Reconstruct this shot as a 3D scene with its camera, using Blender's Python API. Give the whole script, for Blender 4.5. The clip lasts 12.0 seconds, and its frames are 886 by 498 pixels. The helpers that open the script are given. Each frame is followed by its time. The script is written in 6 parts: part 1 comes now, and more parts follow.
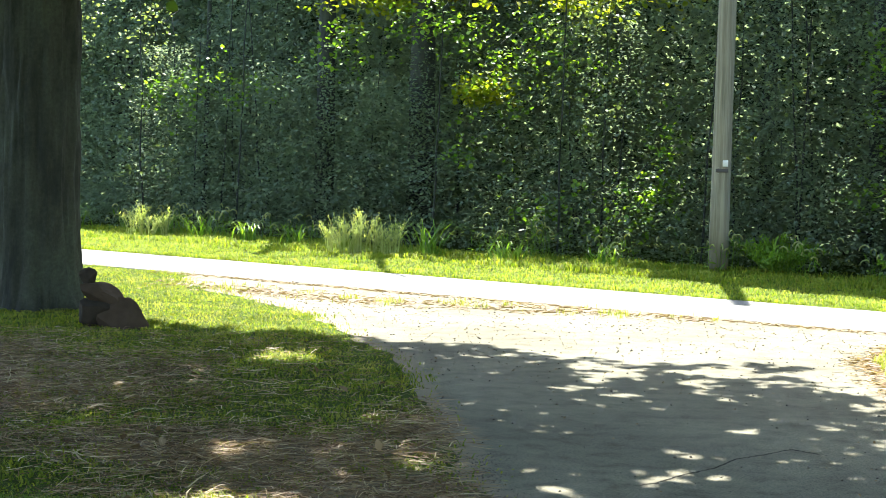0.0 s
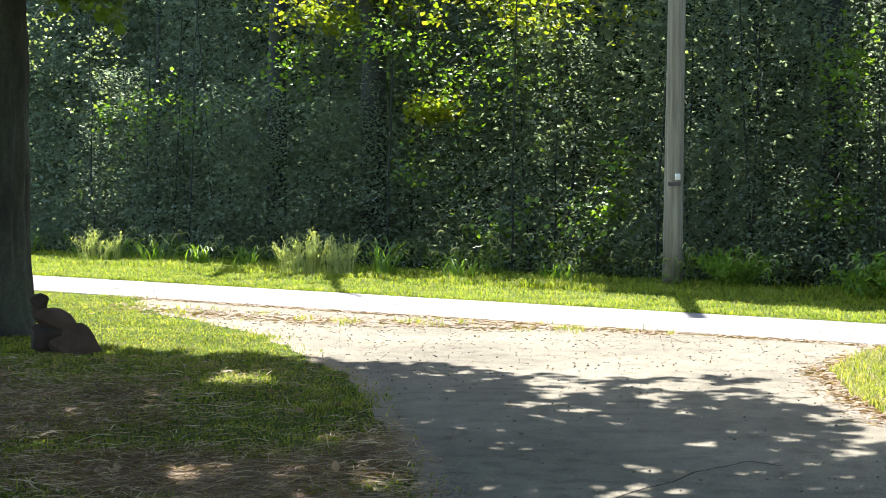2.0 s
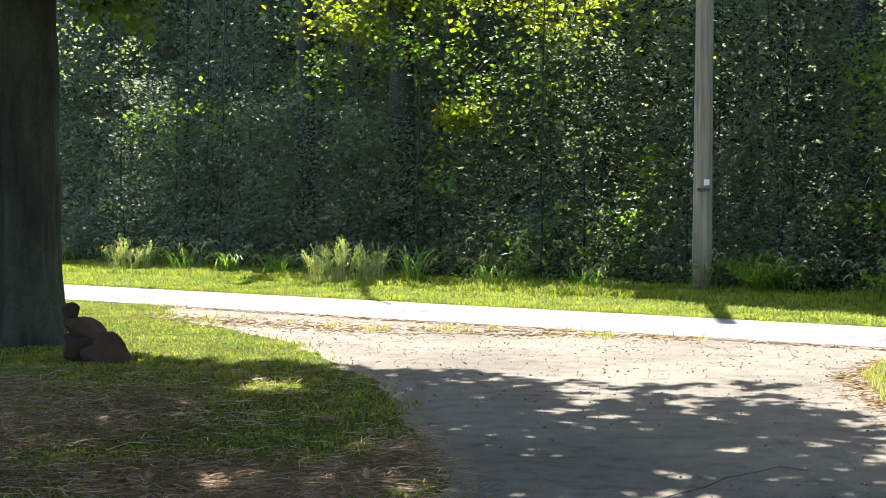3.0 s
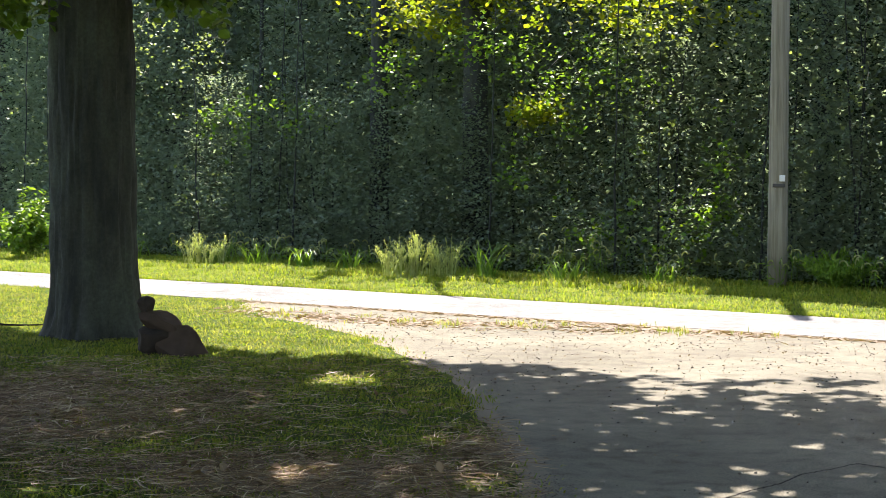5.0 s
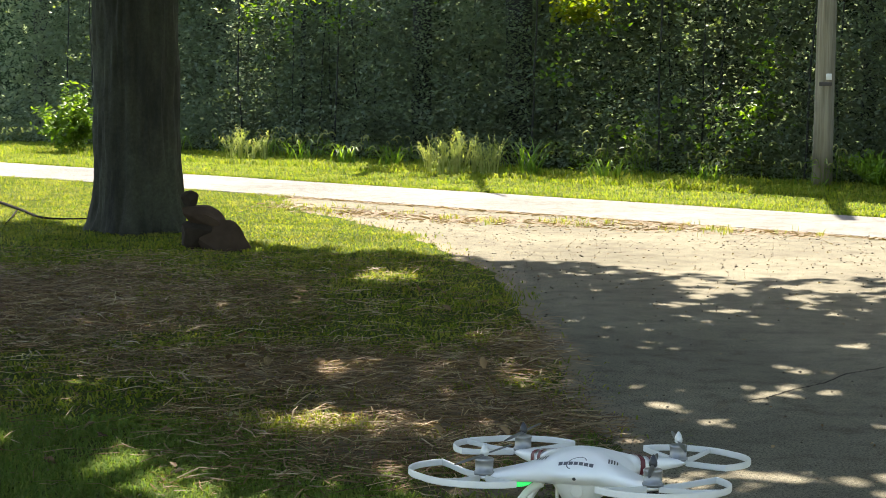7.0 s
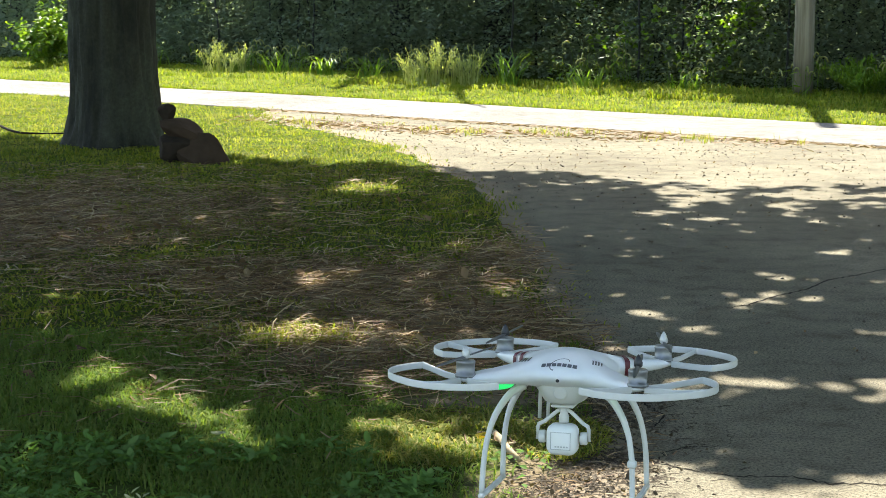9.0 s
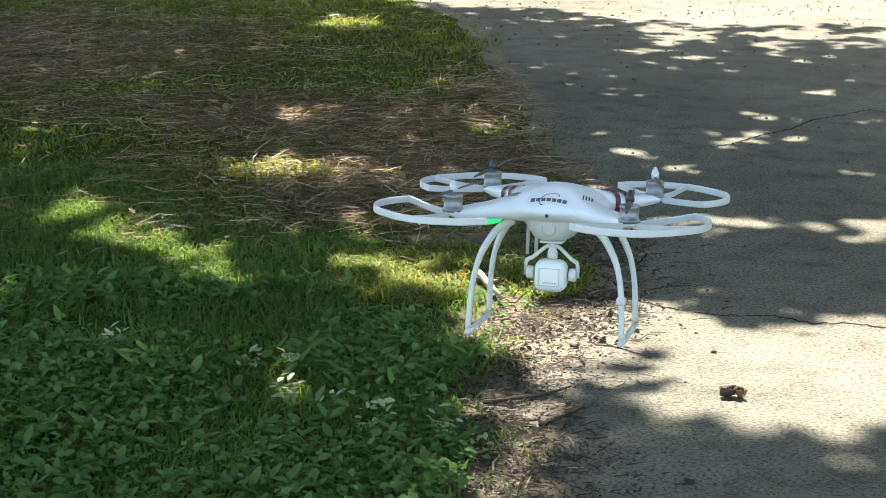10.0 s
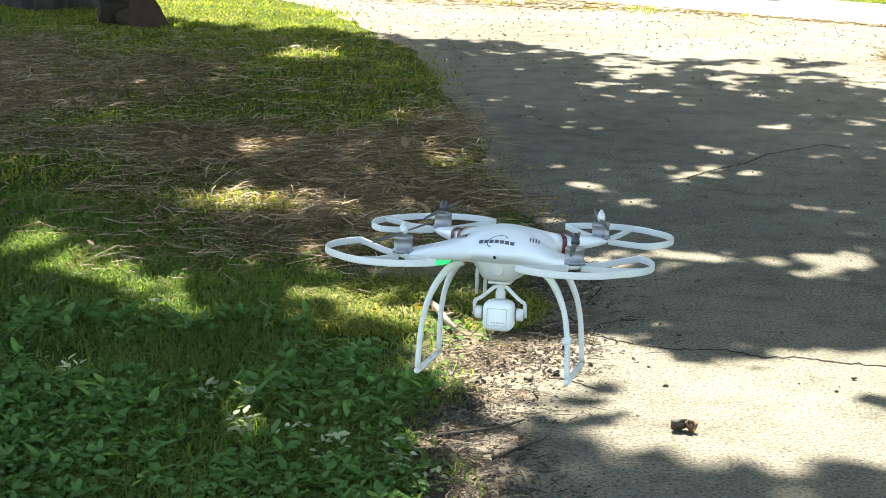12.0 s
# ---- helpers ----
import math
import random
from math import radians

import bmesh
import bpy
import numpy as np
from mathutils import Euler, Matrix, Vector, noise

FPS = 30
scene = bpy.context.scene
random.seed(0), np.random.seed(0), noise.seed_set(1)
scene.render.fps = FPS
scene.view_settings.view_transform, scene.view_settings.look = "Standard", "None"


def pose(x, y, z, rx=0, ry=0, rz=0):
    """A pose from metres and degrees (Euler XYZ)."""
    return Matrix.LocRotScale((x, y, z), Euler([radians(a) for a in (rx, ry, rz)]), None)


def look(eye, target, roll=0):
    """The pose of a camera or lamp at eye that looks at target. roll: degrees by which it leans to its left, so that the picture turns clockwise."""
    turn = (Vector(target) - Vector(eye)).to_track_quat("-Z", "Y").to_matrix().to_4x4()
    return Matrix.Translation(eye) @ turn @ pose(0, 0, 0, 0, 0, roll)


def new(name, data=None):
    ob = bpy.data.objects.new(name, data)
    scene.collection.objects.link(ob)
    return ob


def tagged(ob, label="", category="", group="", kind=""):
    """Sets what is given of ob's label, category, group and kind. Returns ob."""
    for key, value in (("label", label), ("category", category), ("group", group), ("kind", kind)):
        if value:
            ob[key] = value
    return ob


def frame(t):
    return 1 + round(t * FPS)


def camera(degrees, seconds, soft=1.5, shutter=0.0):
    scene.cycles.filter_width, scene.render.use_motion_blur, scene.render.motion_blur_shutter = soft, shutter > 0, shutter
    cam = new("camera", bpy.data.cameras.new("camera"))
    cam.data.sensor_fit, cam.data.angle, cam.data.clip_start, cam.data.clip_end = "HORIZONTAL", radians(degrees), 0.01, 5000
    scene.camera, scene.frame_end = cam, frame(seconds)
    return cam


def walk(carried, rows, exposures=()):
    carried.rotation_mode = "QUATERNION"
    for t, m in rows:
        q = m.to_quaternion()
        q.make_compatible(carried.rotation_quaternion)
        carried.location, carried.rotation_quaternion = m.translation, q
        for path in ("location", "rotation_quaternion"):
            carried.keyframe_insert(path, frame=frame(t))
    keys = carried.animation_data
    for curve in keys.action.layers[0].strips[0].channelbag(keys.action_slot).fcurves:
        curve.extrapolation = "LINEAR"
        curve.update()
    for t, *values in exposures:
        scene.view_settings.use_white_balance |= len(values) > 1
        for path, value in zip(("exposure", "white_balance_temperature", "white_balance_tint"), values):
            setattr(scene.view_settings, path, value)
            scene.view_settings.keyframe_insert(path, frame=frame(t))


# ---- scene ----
cam = camera(27.54, 12.0, soft=0.6)
PATH = [
    (0.0, (0.019, -0.096, 1.636), (-0.620, 9.868, 1.069), 1.48),
    (0.5, (0.033, -0.054, 1.639), (-0.490, 9.928, 1.342), 1.57),
    (1.0, (0.030, -0.047, 1.634), (-0.277, 9.942, 1.288), 1.43),
    (1.5, (0.020, -0.075, 1.641), (-0.287, 9.914, 1.276), 0.31),
    (2.0, (0.022, -0.041, 1.628), (-0.369, 9.941, 1.168), 0.40),
    (2.5, (0.018, -0.044, 1.625), (-0.348, 9.938, 1.145), 0.60),
    (3.0, (0.019, -0.058, 1.628), (-0.531, 9.918, 1.207), 0.05),
    (3.5, (0.017, -0.058, 1.625), (-0.717, 9.906, 1.207), 0.05),
    (5.5, (0.005, -0.046, 1.609), (-1.042, 9.889, 1.142), 0.18),
    (6.0, (-0.006, -0.047, 1.610), (-1.152, 9.869, 1.021), 0.28),
    (6.5, (-0.000, -0.032, 1.613), (-1.144, 9.872, 0.835), 0.23),
    (7.0, (-0.013, -0.010, 1.599), (-1.181, 9.871, 0.594), 0.44),
    (7.2, (-0.007, -0.017, 1.599), (-1.188, 9.850, 0.483), 0.20),
    (8.8, (-0.012, 0.057, 1.583), (-1.058, 9.901, 0.172), 0.05),
    (9.0, (-0.018, 0.058, 1.569), (-1.072, 9.891, 0.091), -0.03),
    (9.5, (-0.034, 0.094, 1.549), (-1.117, 9.839, -0.417), -0.19),
    (10.0, (-0.036, 0.118, 1.549), (-0.953, 9.794, -0.804), 0.59),
    (10.5, (-0.022, 0.086, 1.563), (-0.688, 9.738, -0.968), 0.70),
    (11.0, (-0.013, 0.075, 1.569), (-0.637, 9.731, -0.958), 0.83),
    (11.5, (-0.017, 0.076, 1.578), (-0.633, 9.753, -0.867), 1.17),
    (12.0, (-0.016, 0.067, 1.580), (-0.723, 9.797, -0.618), 1.12),
]
EXPOSURE = 1.92
walk(cam, [(t, look(e, g, r)) for t, e, g, r in PATH], exposures=[(0.0, EXPOSURE + 0.58, 6750, 2), (0.5, EXPOSURE + 0.5, 6700, 1), (1.5, EXPOSURE + 0.3, 6550, 9), (2.5, EXPOSURE + 0.14, 6550, 14), (3.7, EXPOSURE + 0.09, 6700, 18),
                                                            (6.0, EXPOSURE + 0.03, 7250, 13), (7.0, EXPOSURE, 7700, 9), (9.0, EXPOSURE + 0.05, 7300, 7), (9.5, EXPOSURE + 0.18, 6950, 7), (10.5, EXPOSURE + 0.44, 7000, 9), (12.0, EXPOSURE + 0.51, 7150, 8)])

# ---- light: a high sun over the wood, clear sky ----
SUN_ELEV = radians(57)
SUN_AZ = radians(2.5)  # from +y towards +x
SUN_DIR = Vector((math.sin(SUN_AZ) * math.cos(SUN_ELEV), math.cos(SUN_AZ) * math.cos(SUN_ELEV), math.sin(SUN_ELEV)))
world = bpy.data.worlds.new("sky")
scene.world = world
world.use_nodes = True
wn = world.node_tree.nodes
sky = wn.new("ShaderNodeTexSky")
sky.sky_type = "NISHITA"
sky.sun_disc = False
sky.sun_elevation, sky.sun_rotation = SUN_ELEV, SUN_AZ
world.node_tree.links.new(sky.outputs[0], wn["Background"].inputs[0])
wn["Background"].inputs[1].default_value = 0.138
sun_data = bpy.data.lights.new("sun", "SUN")
sun_data.energy, sun_data.angle, sun_data.color = 5.0, radians(0.53), (1.0, 0.98, 0.955)
sun = new("sun", sun_data)
sun.matrix_world = look(SUN_DIR * 60, (0, 0, 0))


# ---- materials ----
def nodes_of(name):
    m = bpy.data.materials.new(name)
    m.use_nodes = True
    return m, m.node_tree.nodes, m.node_tree.links, m.node_tree.nodes["Principled BSDF"]


def ramp(n, stops):
    r = n.new("ShaderNodeValToRGB")
    while len(r.color_ramp.elements) < len(stops):
        r.color_ramp.elements.new(0.5)
    for e, (p, c) in zip(r.color_ramp.elements, stops):
        e.position, e.color = p, (*c, 1)
    return r


def noise_node(n, l, scale, detail=4.0, rough=0.55, coord="Object", stretch=None):
    tc = n.new("ShaderNodeTexCoord")
    t = n.new("ShaderNodeTexNoise")
    t.inputs["Scale"].default_value, t.inputs["Detail"].default_value, t.inputs["Roughness"].default_value = scale, detail, rough
    if stretch:
        mp = n.new("ShaderNodeMapping")
        mp.inputs["Scale"].default_value = stretch
        l.new(tc.outputs[coord], mp.inputs[0])
        l.new(mp.outputs[0], t.inputs["Vector"])
    else:
        l.new(tc.outputs[coord], t.inputs["Vector"])
    return t


def mix_rgb(n, l, a, b, fac, mode="MIX"):
    m = n.new("ShaderNodeMix")
    m.data_type, m.blend_type = "RGBA", mode
    for sock, val in ((m.inputs["Factor"], fac), (m.inputs["A"], a), (m.inputs["B"], b)):
        if isinstance(val, (int, float)):
            sock.default_value = val
        elif isinstance(val, tuple):
            sock.default_value = (*val, 1)
        else:
            l.new(val, sock)
    return m.outputs["Result"]


def bump(n, l, bsdf, height, strength=0.4, dist=0.01):
    b = n.new("ShaderNodeBump")
    b.inputs["Strength"].default_value, b.inputs["Distance"].default_value = strength, dist
    l.new(height, b.inputs["Height"])
    l.new(b.outputs[0], bsdf.inputs["Normal"])


def plain(name, colour, rough=0.5, metal=0.0, scale=40.0, vary=0.12, relief=0.05):
    """Paint, plastic or metal with faint wear at two scales."""
    m, n, l, b = nodes_of(name)
    a = noise_node(n, l, scale, 5)
    c = noise_node(n, l, scale * 0.12, 2)
    r = ramp(n, [(0.3, tuple(x * (1 - vary) for x in colour)), (0.7, tuple(min(1, x * (1 + vary * 0.5)) for x in colour))])
    l.new(a.outputs[0], r.inputs[0])
    col = mix_rgb(n, l, r.outputs[0], tuple(x * (1 - vary) for x in colour), c.outputs[0], "MIX")
    l.new(col, b.inputs["Base Color"])
    b.inputs["Roughness"].default_value, b.inputs["Metallic"].default_value = rough, metal
    b.inputs["Specular IOR Level"].default_value = 0.12 if rough > 0.85 else 0.5
    bump(n, l, b, a.outputs[0], relief, 0.002)
    return m


def leaf_mat(name, colours, trans=0.45, rough=0.55, spec=0.2, through_tint=(1.55, 1.6, 0.55), dry=0.0):
    """Thin leaf: diffuse, light passing through it, a waxy gloss; each leaf has its own tone."""
    m, n, l, b = nodes_of(name)
    g = n.new("ShaderNodeNewGeometry")
    r = ramp(n, [(i / max(1, len(colours) - 1), c) for i, c in enumerate(colours)])
    l.new(g.outputs["Random Per Island"], r.inputs[0])
    t = noise_node(n, l, 1.3, 2)
    hs = n.new("ShaderNodeHueSaturation")
    mr = n.new("ShaderNodeMapRange")
    mr.inputs["To Min"].default_value, mr.inputs["To Max"].default_value = 0.6, 1.4
    l.new(t.outputs[0], mr.inputs[0])
    l.new(mr.outputs[0], hs.inputs["Value"])
    l.new(r.outputs[0], hs.inputs["Color"])
    if dry:
        # patches gone dry and straw-coloured
        pn = noise_node(n, l, 2.6, 5, 0.65)
        pr = ramp(n, [(0.47, (0, 0, 0)), (0.66, (dry, dry, dry))])
        l.new(pn.outputs[0], pr.inputs[0])
        l.new(mix_rgb(n, l, r.outputs[0], (0.34, 0.28, 0.13), pr.outputs[0]), hs.inputs["Color"])
    l.new(hs.outputs[0], b.inputs["Base Color"])
    b.inputs["Roughness"].default_value = rough
    b.inputs["Specular IOR Level"].default_value = spec
    tr = n.new("ShaderNodeBsdfTranslucent")
    warm = mix_rgb(n, l, hs.outputs[0], through_tint, 1.0, "MULTIPLY")
    l.new(warm, tr.inputs[0])
    mx = n.new("ShaderNodeMixShader")
    mx.inputs[0].default_value = trans
    l.new(b.outputs[0], mx.inputs[1])
    l.new(tr.outputs[0], mx.inputs[2])
    l.new(mx.outputs[0], n["Material Output"].inputs[0])
    return m


def soil_mat():
    m, n, l, b = nodes_of("lawn_soil")
    big = noise_node(n, l, 0.35, 4)
    fine = noise_node(n, l, 14, 6, 0.7)
    straw = noise_node(n, l, 60, 3, 0.6)
    base = ramp(n, [(0.35, (0.045, 0.075, 0.012)), (0.65, (0.085, 0.105, 0.022))])
    l.new(big.outputs[0], base.inputs[0])
    c = mix_rgb(n, l, base.outputs[0], (0.03, 0.05, 0.010), fine.outputs[0])
    # bare earth where the moss and grass have gone
    at = n.new("ShaderNodeAttribute")
    at.attribute_name = "bare"
    add = n.new("ShaderNodeMath")
    l.new(at.outputs["Fac"], add.inputs[0])
    l.new(fine.outputs[0], add.inputs[1])
    gone = ramp(n, [(0.48, (0, 0, 0)), (0.85, (0.95, 0.95, 0.95))])
    l.new(add.outputs[0], gone.inputs[0])
    c = mix_rgb(n, l, c, (0.18, 0.142, 0.1), gone.outputs[0])
    st = ramp(n, [(0.55, (0, 0, 0)), (0.62, (0.3, 0.3, 0.3))])
    l.new(straw.outputs[0], st.inputs[0])
    c = mix_rgb(n, l, c, (0.15, 0.125, 0.06), st.outputs[0])
    l.new(c, b.inputs["Base Color"])
    b.inputs["Roughness"].default_value = 0.95
    b.inputs["Specular IOR Level"].default_value = 0.03
    bump(n, l, b, fine.outputs[0], 0.7, 0.03)
    return m


def asphalt_mat(name, tone, grit, crack=True):
    m, n, l, b = nodes_of(name)
    big = noise_node(n, l, 0.55, 5)
    mid = noise_node(n, l, 5, 5, 0.65)
    fine = noise_node(n, l, 84, 7, 0.85)
    base = ramp(n, [(0.35, tuple(x * 0.8 for x in tone)), (0.65, tuple(x * 1.15 for x in tone))])
    l.new(big.outputs[0], base.inputs[0])
    g = ramp(n, [(0.41, (0.1, 0.095, 0.09)), (0.475, (0.85, 0.84, 0.83)), (0.6, (1.65, 1.62, 1.56))])
    l.new(fine.outputs[0], g.inputs[0])
    c = mix_rgb(n, l, base.outputs[0], g.outputs[0], grit, "MULTIPLY")
    s = ramp(n, [(0.32, (0.62, 0.6, 0.56)), (0.5, (1.0, 1.0, 1.0)), (0.68, (1.18, 1.16, 1.12))])
    l.new(mid.outputs[0], s.inputs[0])
    c = mix_rgb(n, l, c, s.outputs[0], 0.8, "MULTIPLY")
    if crack:
        # dirt washed onto the asphalt from its edge, in ragged patches
        at = n.new("ShaderNodeAttribute")
        at.attribute_name = "dirt"
        patch = noise_node(n, l, 9, 6, 0.7)
        add = n.new("ShaderNodeMath")
        l.new(at.outputs["Fac"], add.inputs[0])
        l.new(patch.outputs[0], add.inputs[1])
        edge = ramp(n, [(0.78, (0, 0, 0)), (1.0, (0.85, 0.85, 0.85))])
        l.new(add.outputs[0], edge.inputs[0])
        c = mix_rgb(n, l, c, (0.2, 0.165, 0.122), edge.outputs[0])
    l.new(c, b.inputs["Base Color"])
    b.inputs["Roughness"].default_value = 0.88
    b.inputs["Specular IOR Level"].default_value = 0.08
    bump(n, l, b, fine.outputs[0], 0.55, 0.006)
    return m


def bark_mat(name, dark, light, scale=6):
    m, n, l, b = nodes_of(name)
    a = noise_node(n, l, scale, 8, 0.7, stretch=(1, 1, 0.3))
    f = noise_node(n, l, scale * 7, 4, 0.6)
    big = noise_node(n, l, 2.4, 5, 0.6, stretch=(1, 1, 0.5))
    r = ramp(n, [(0.36, dark), (0.62, light)])
    l.new(a.outputs[0], r.inputs[0])
    lich = ramp(n, [(0.47, (0, 0, 0)), (0.62, (0.6, 0.6, 0.6))])
    l.new(big.outputs[0], lich.inputs[0])
    c = mix_rgb(n, l, r.outputs[0], (0.08, 0.095, 0.06), lich.outputs[0])
    c = mix_rgb(n, l, c, tuple(x * 0.5 for x in dark), f.outputs[0], "MIX")
    l.new(c, b.inputs["Base Color"])
    b.inputs["Roughness"].default_value = 0.92
    bump(n, l, b, a.outputs[0], 0.9, 0.03)
    return m


def wood_pole_mat():
    m, n, l, b = nodes_of("weathered_pole_wood")
    a = noise_node(n, l, 22, 6, 0.65, stretch=(1, 1, 0.04))
    big = noise_node(n, l, 1.4, 3, stretch=(1, 1, 0.4))
    r = ramp(n, [(0.38, (0.1, 0.088, 0.064)), (0.62, (0.33, 0.295, 0.22))])
    l.new(a.outputs[0], r.inputs[0])
    c = mix_rgb(n, l, r.outputs[0], (0.2, 0.178, 0.132), big.outputs[0])
    l.new(c, b.inputs["Base Color"])
    b.inputs["Roughness"].default_value = 0.85
    bump(n, l, b, a.outputs[0], 0.6, 0.01)
    return m


def glow(name, colour, strength):
    m, n, l, b = nodes_of(name)
    b.inputs["Base Color"].default_value = (*colour, 1)
    b.inputs["Emission Color"].default_value = (*colour, 1)
    b.inputs["Emission Strength"].default_value = strength
    return m


M_SOIL = soil_mat()
M_DRIVE = asphalt_mat("old_driveway_asphalt", (0.154, 0.1435, 0.112), 0.8)
M_ROAD = asphalt_mat("worn_road_asphalt", (0.19, 0.185, 0.179), 0.8, False)
M_GRASS = leaf_mat("grass_blade", [(0.066, 0.11, 0.018), (0.12, 0.16, 0.023), (0.22, 0.22, 0.038)], 0.52, 0.65, 0.1, dry=0.3)
M_VERGE = leaf_mat("verge_grass_blade", [(0.085, 0.145, 0.016), (0.15, 0.2, 0.022), (0.24, 0.24, 0.045)], 0.5, 0.65, 0.12, dry=0.2)
M_LAWN = leaf_mat("shaded_lawn_blade", [(0.082, 0.152, 0.034), (0.115, 0.178, 0.044), (0.17, 0.205, 0.064)], 0.5, 0.75, 0.1, (1.5, 1.55, 0.6))
M_TUFT = leaf_mat("dry_tuft_blade", [(0.12, 0.16, 0.02), (0.2, 0.22, 0.04), (0.32, 0.27, 0.10)], 0.45, 0.6)
M_STRAW = leaf_mat("dry_straw", [(0.075, 0.042, 0.022), (0.155, 0.092, 0.05), (0.22, 0.142, 0.08), (0.42, 0.31, 0.2)], 0.15, 0.6)
M_STALK = leaf_mat("pale_stalk", [(0.2, 0.15, 0.09), (0.3, 0.235, 0.15), (0.42, 0.34, 0.23)], 0.2, 0.6)
M_WEED = leaf_mat("weed_leaf", [(0.09, 0.178, 0.052), (0.108, 0.2, 0.06), (0.138, 0.22, 0.08)], 0.45, 0.8, 0.08, (1.4, 1.5, 0.6))
# Paler and bluer than the leaves are: the wood's haze is put into the colour.
M_FOREST_HAZED = leaf_mat("wood_leaf", [(0.145, 0.185, 0.138), (0.16, 0.2, 0.15), (0.175, 0.215, 0.16)], 0.54, 0.9, 0.06, (1.35, 1.4, 0.9))
M_CANOPY = leaf_mat("canopy_leaf", [(0.05, 0.095, 0.02), (0.075, 0.125, 0.025), (0.105, 0.145, 0.03)], 0.5, 0.5)
M_MAPLE = leaf_mat("young_maple_leaf", [(0.11, 0.16, 0.018), (0.16, 0.20, 0.022), (0.24, 0.235, 0.03)], 0.55, 0.5)
M_FEATHER = leaf_mat("feathery_leaf", [(0.3, 0.34, 0.16), (0.4, 0.44, 0.22), (0.5, 0.5, 0.3)], 0.5, 0.5)
M_SEED = leaf_mat("seed_head", [(0.26, 0.28, 0.14), (0.36, 0.36, 0.2)], 0.4, 0.6)
# Wood leaf for the sunlit sprays, part of the sun's brightness put into the colour.
M_WOODLIT = leaf_mat("sunlit_wood_leaf", [(0.12, 0.16, 0.08), (0.17, 0.21, 0.11), (0.22, 0.26, 0.15)], 0.42, 0.5, 0.3)
M_SHRUB = leaf_mat("shrub_leaf", [(0.07, 0.15, 0.02), (0.12, 0.20, 0.03), (0.16, 0.24, 0.04)], 0.45, 0.4)
M_DEAD = leaf_mat("dead_leaf", [(0.10, 0.06, 0.035), (0.17, 0.11, 0.06), (0.24, 0.18, 0.11)], 0.15, 0.6)
M_BROWN = leaf_mat("brown_dead_leaf", [(0.05, 0.04, 0.028), (0.085, 0.065, 0.045)], 0.1, 0.6)
# Dry fallen leaves; on the weed rosettes the pale tone stands in for sun.
M_PALE = leaf_mat("pale_dry_and_sunlit_leaf", [(0.24, 0.28, 0.15), (0.34, 0.36, 0.24)], 0.3, 0.5)
M_YELLOW = leaf_mat("yellow_leaf", [(0.45, 0.34, 0.03), (0.5, 0.38, 0.05)], 0.4, 0.5)
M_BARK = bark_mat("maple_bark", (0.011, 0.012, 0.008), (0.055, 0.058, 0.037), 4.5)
M_BARK_FAR = bark_mat("wood_bark", (0.02, 0.023, 0.02), (0.046, 0.052, 0.044), 7)
M_POLE = wood_pole_mat()
M_ROCK_RED = plain("reddish_fieldstone", (0.066, 0.045, 0.031), 0.9, 0, 9, 0.4, 0.8)
M_ROCK = plain("brown_fieldstone", (0.042, 0.032, 0.024), 0.9, 0, 9, 0.45, 0.8)
M_TWIG = plain("grey_twig", (0.07, 0.058, 0.045), 0.9, 0, 60, 0.4, 0.4)
# Near black: the branches' backlit side is put into their colour.
M_BRANCH = plain("backlit_dead_branch", (0.02, 0.016, 0.012), 0.95, 0, 60, 0.4, 0.4)
M_STICK = plain("pale_stick", (0.36, 0.28, 0.17), 0.8, 0, 60, 0.3, 0.4)
M_CHIP = plain("brown_chips", (0.11, 0.085, 0.06), 0.9, 0, 60, 0.4, 0.3)
M_CRACK = plain("crack_dirt", (0.018, 0.016, 0.013), 0.95, 0, 50, 0.4, 0.4)
M_GRIT = plain("grey_grit", (0.15, 0.13, 0.105), 0.9, 0, 60, 0.5, 0.3)
M_WHITE = plain("white_shell_plastic", (0.86, 0.855, 0.845), 0.35, 0, 30, 0.05, 0.03)
M_WHITE2 = plain("matt_white_plastic", (0.68, 0.67, 0.64), 0.5, 0, 30, 0.06, 0.04)
M_METAL = plain("brushed_motor_metal", (0.36, 0.36, 0.36), 0.5, 0.8, 90, 0.25, 0.1)
M_DARK = plain("dark_plastic", (0.03, 0.03, 0.034), 0.4, 0, 60, 0.3, 0.05)
M_GREYP = plain("grey_plastic", (0.13, 0.13, 0.15), 0.5, 0, 60, 0.2, 0.05)
M_PALEG = plain("pale_grey_plastic", (0.52, 0.52, 0.51), 0.5, 0, 60, 0.1, 0.05)
M_BLADE = plain("dark_blade_plastic", (0.11, 0.11, 0.11), 0.45, 0, 60, 0.2, 0.05)
M_RED = plain("dark_red_tape", (0.13, 0.012, 0.022), 0.45, 0, 60, 0.2, 0.05)
M_NUT = plain("pale_nut", (0.62, 0.62, 0.60), 0.35, 0.3, 60, 0.15, 0.05)
M_TAG = plain("white_tag", (0.7, 0.7, 0.68), 0.5, 0, 60, 0.1, 0.05)
M_TAGD = plain("dark_tag", (0.06, 0.05, 0.05), 0.6, 0, 60, 0.3, 0.05)
M_LED = glow("green_led", (0.005, 0.6, 0.14), 0.3)
M_BACK = plain("far_wood", (0.035, 0.06, 0.025), 1.0, 0, 3.0, 0.7, 0.5)


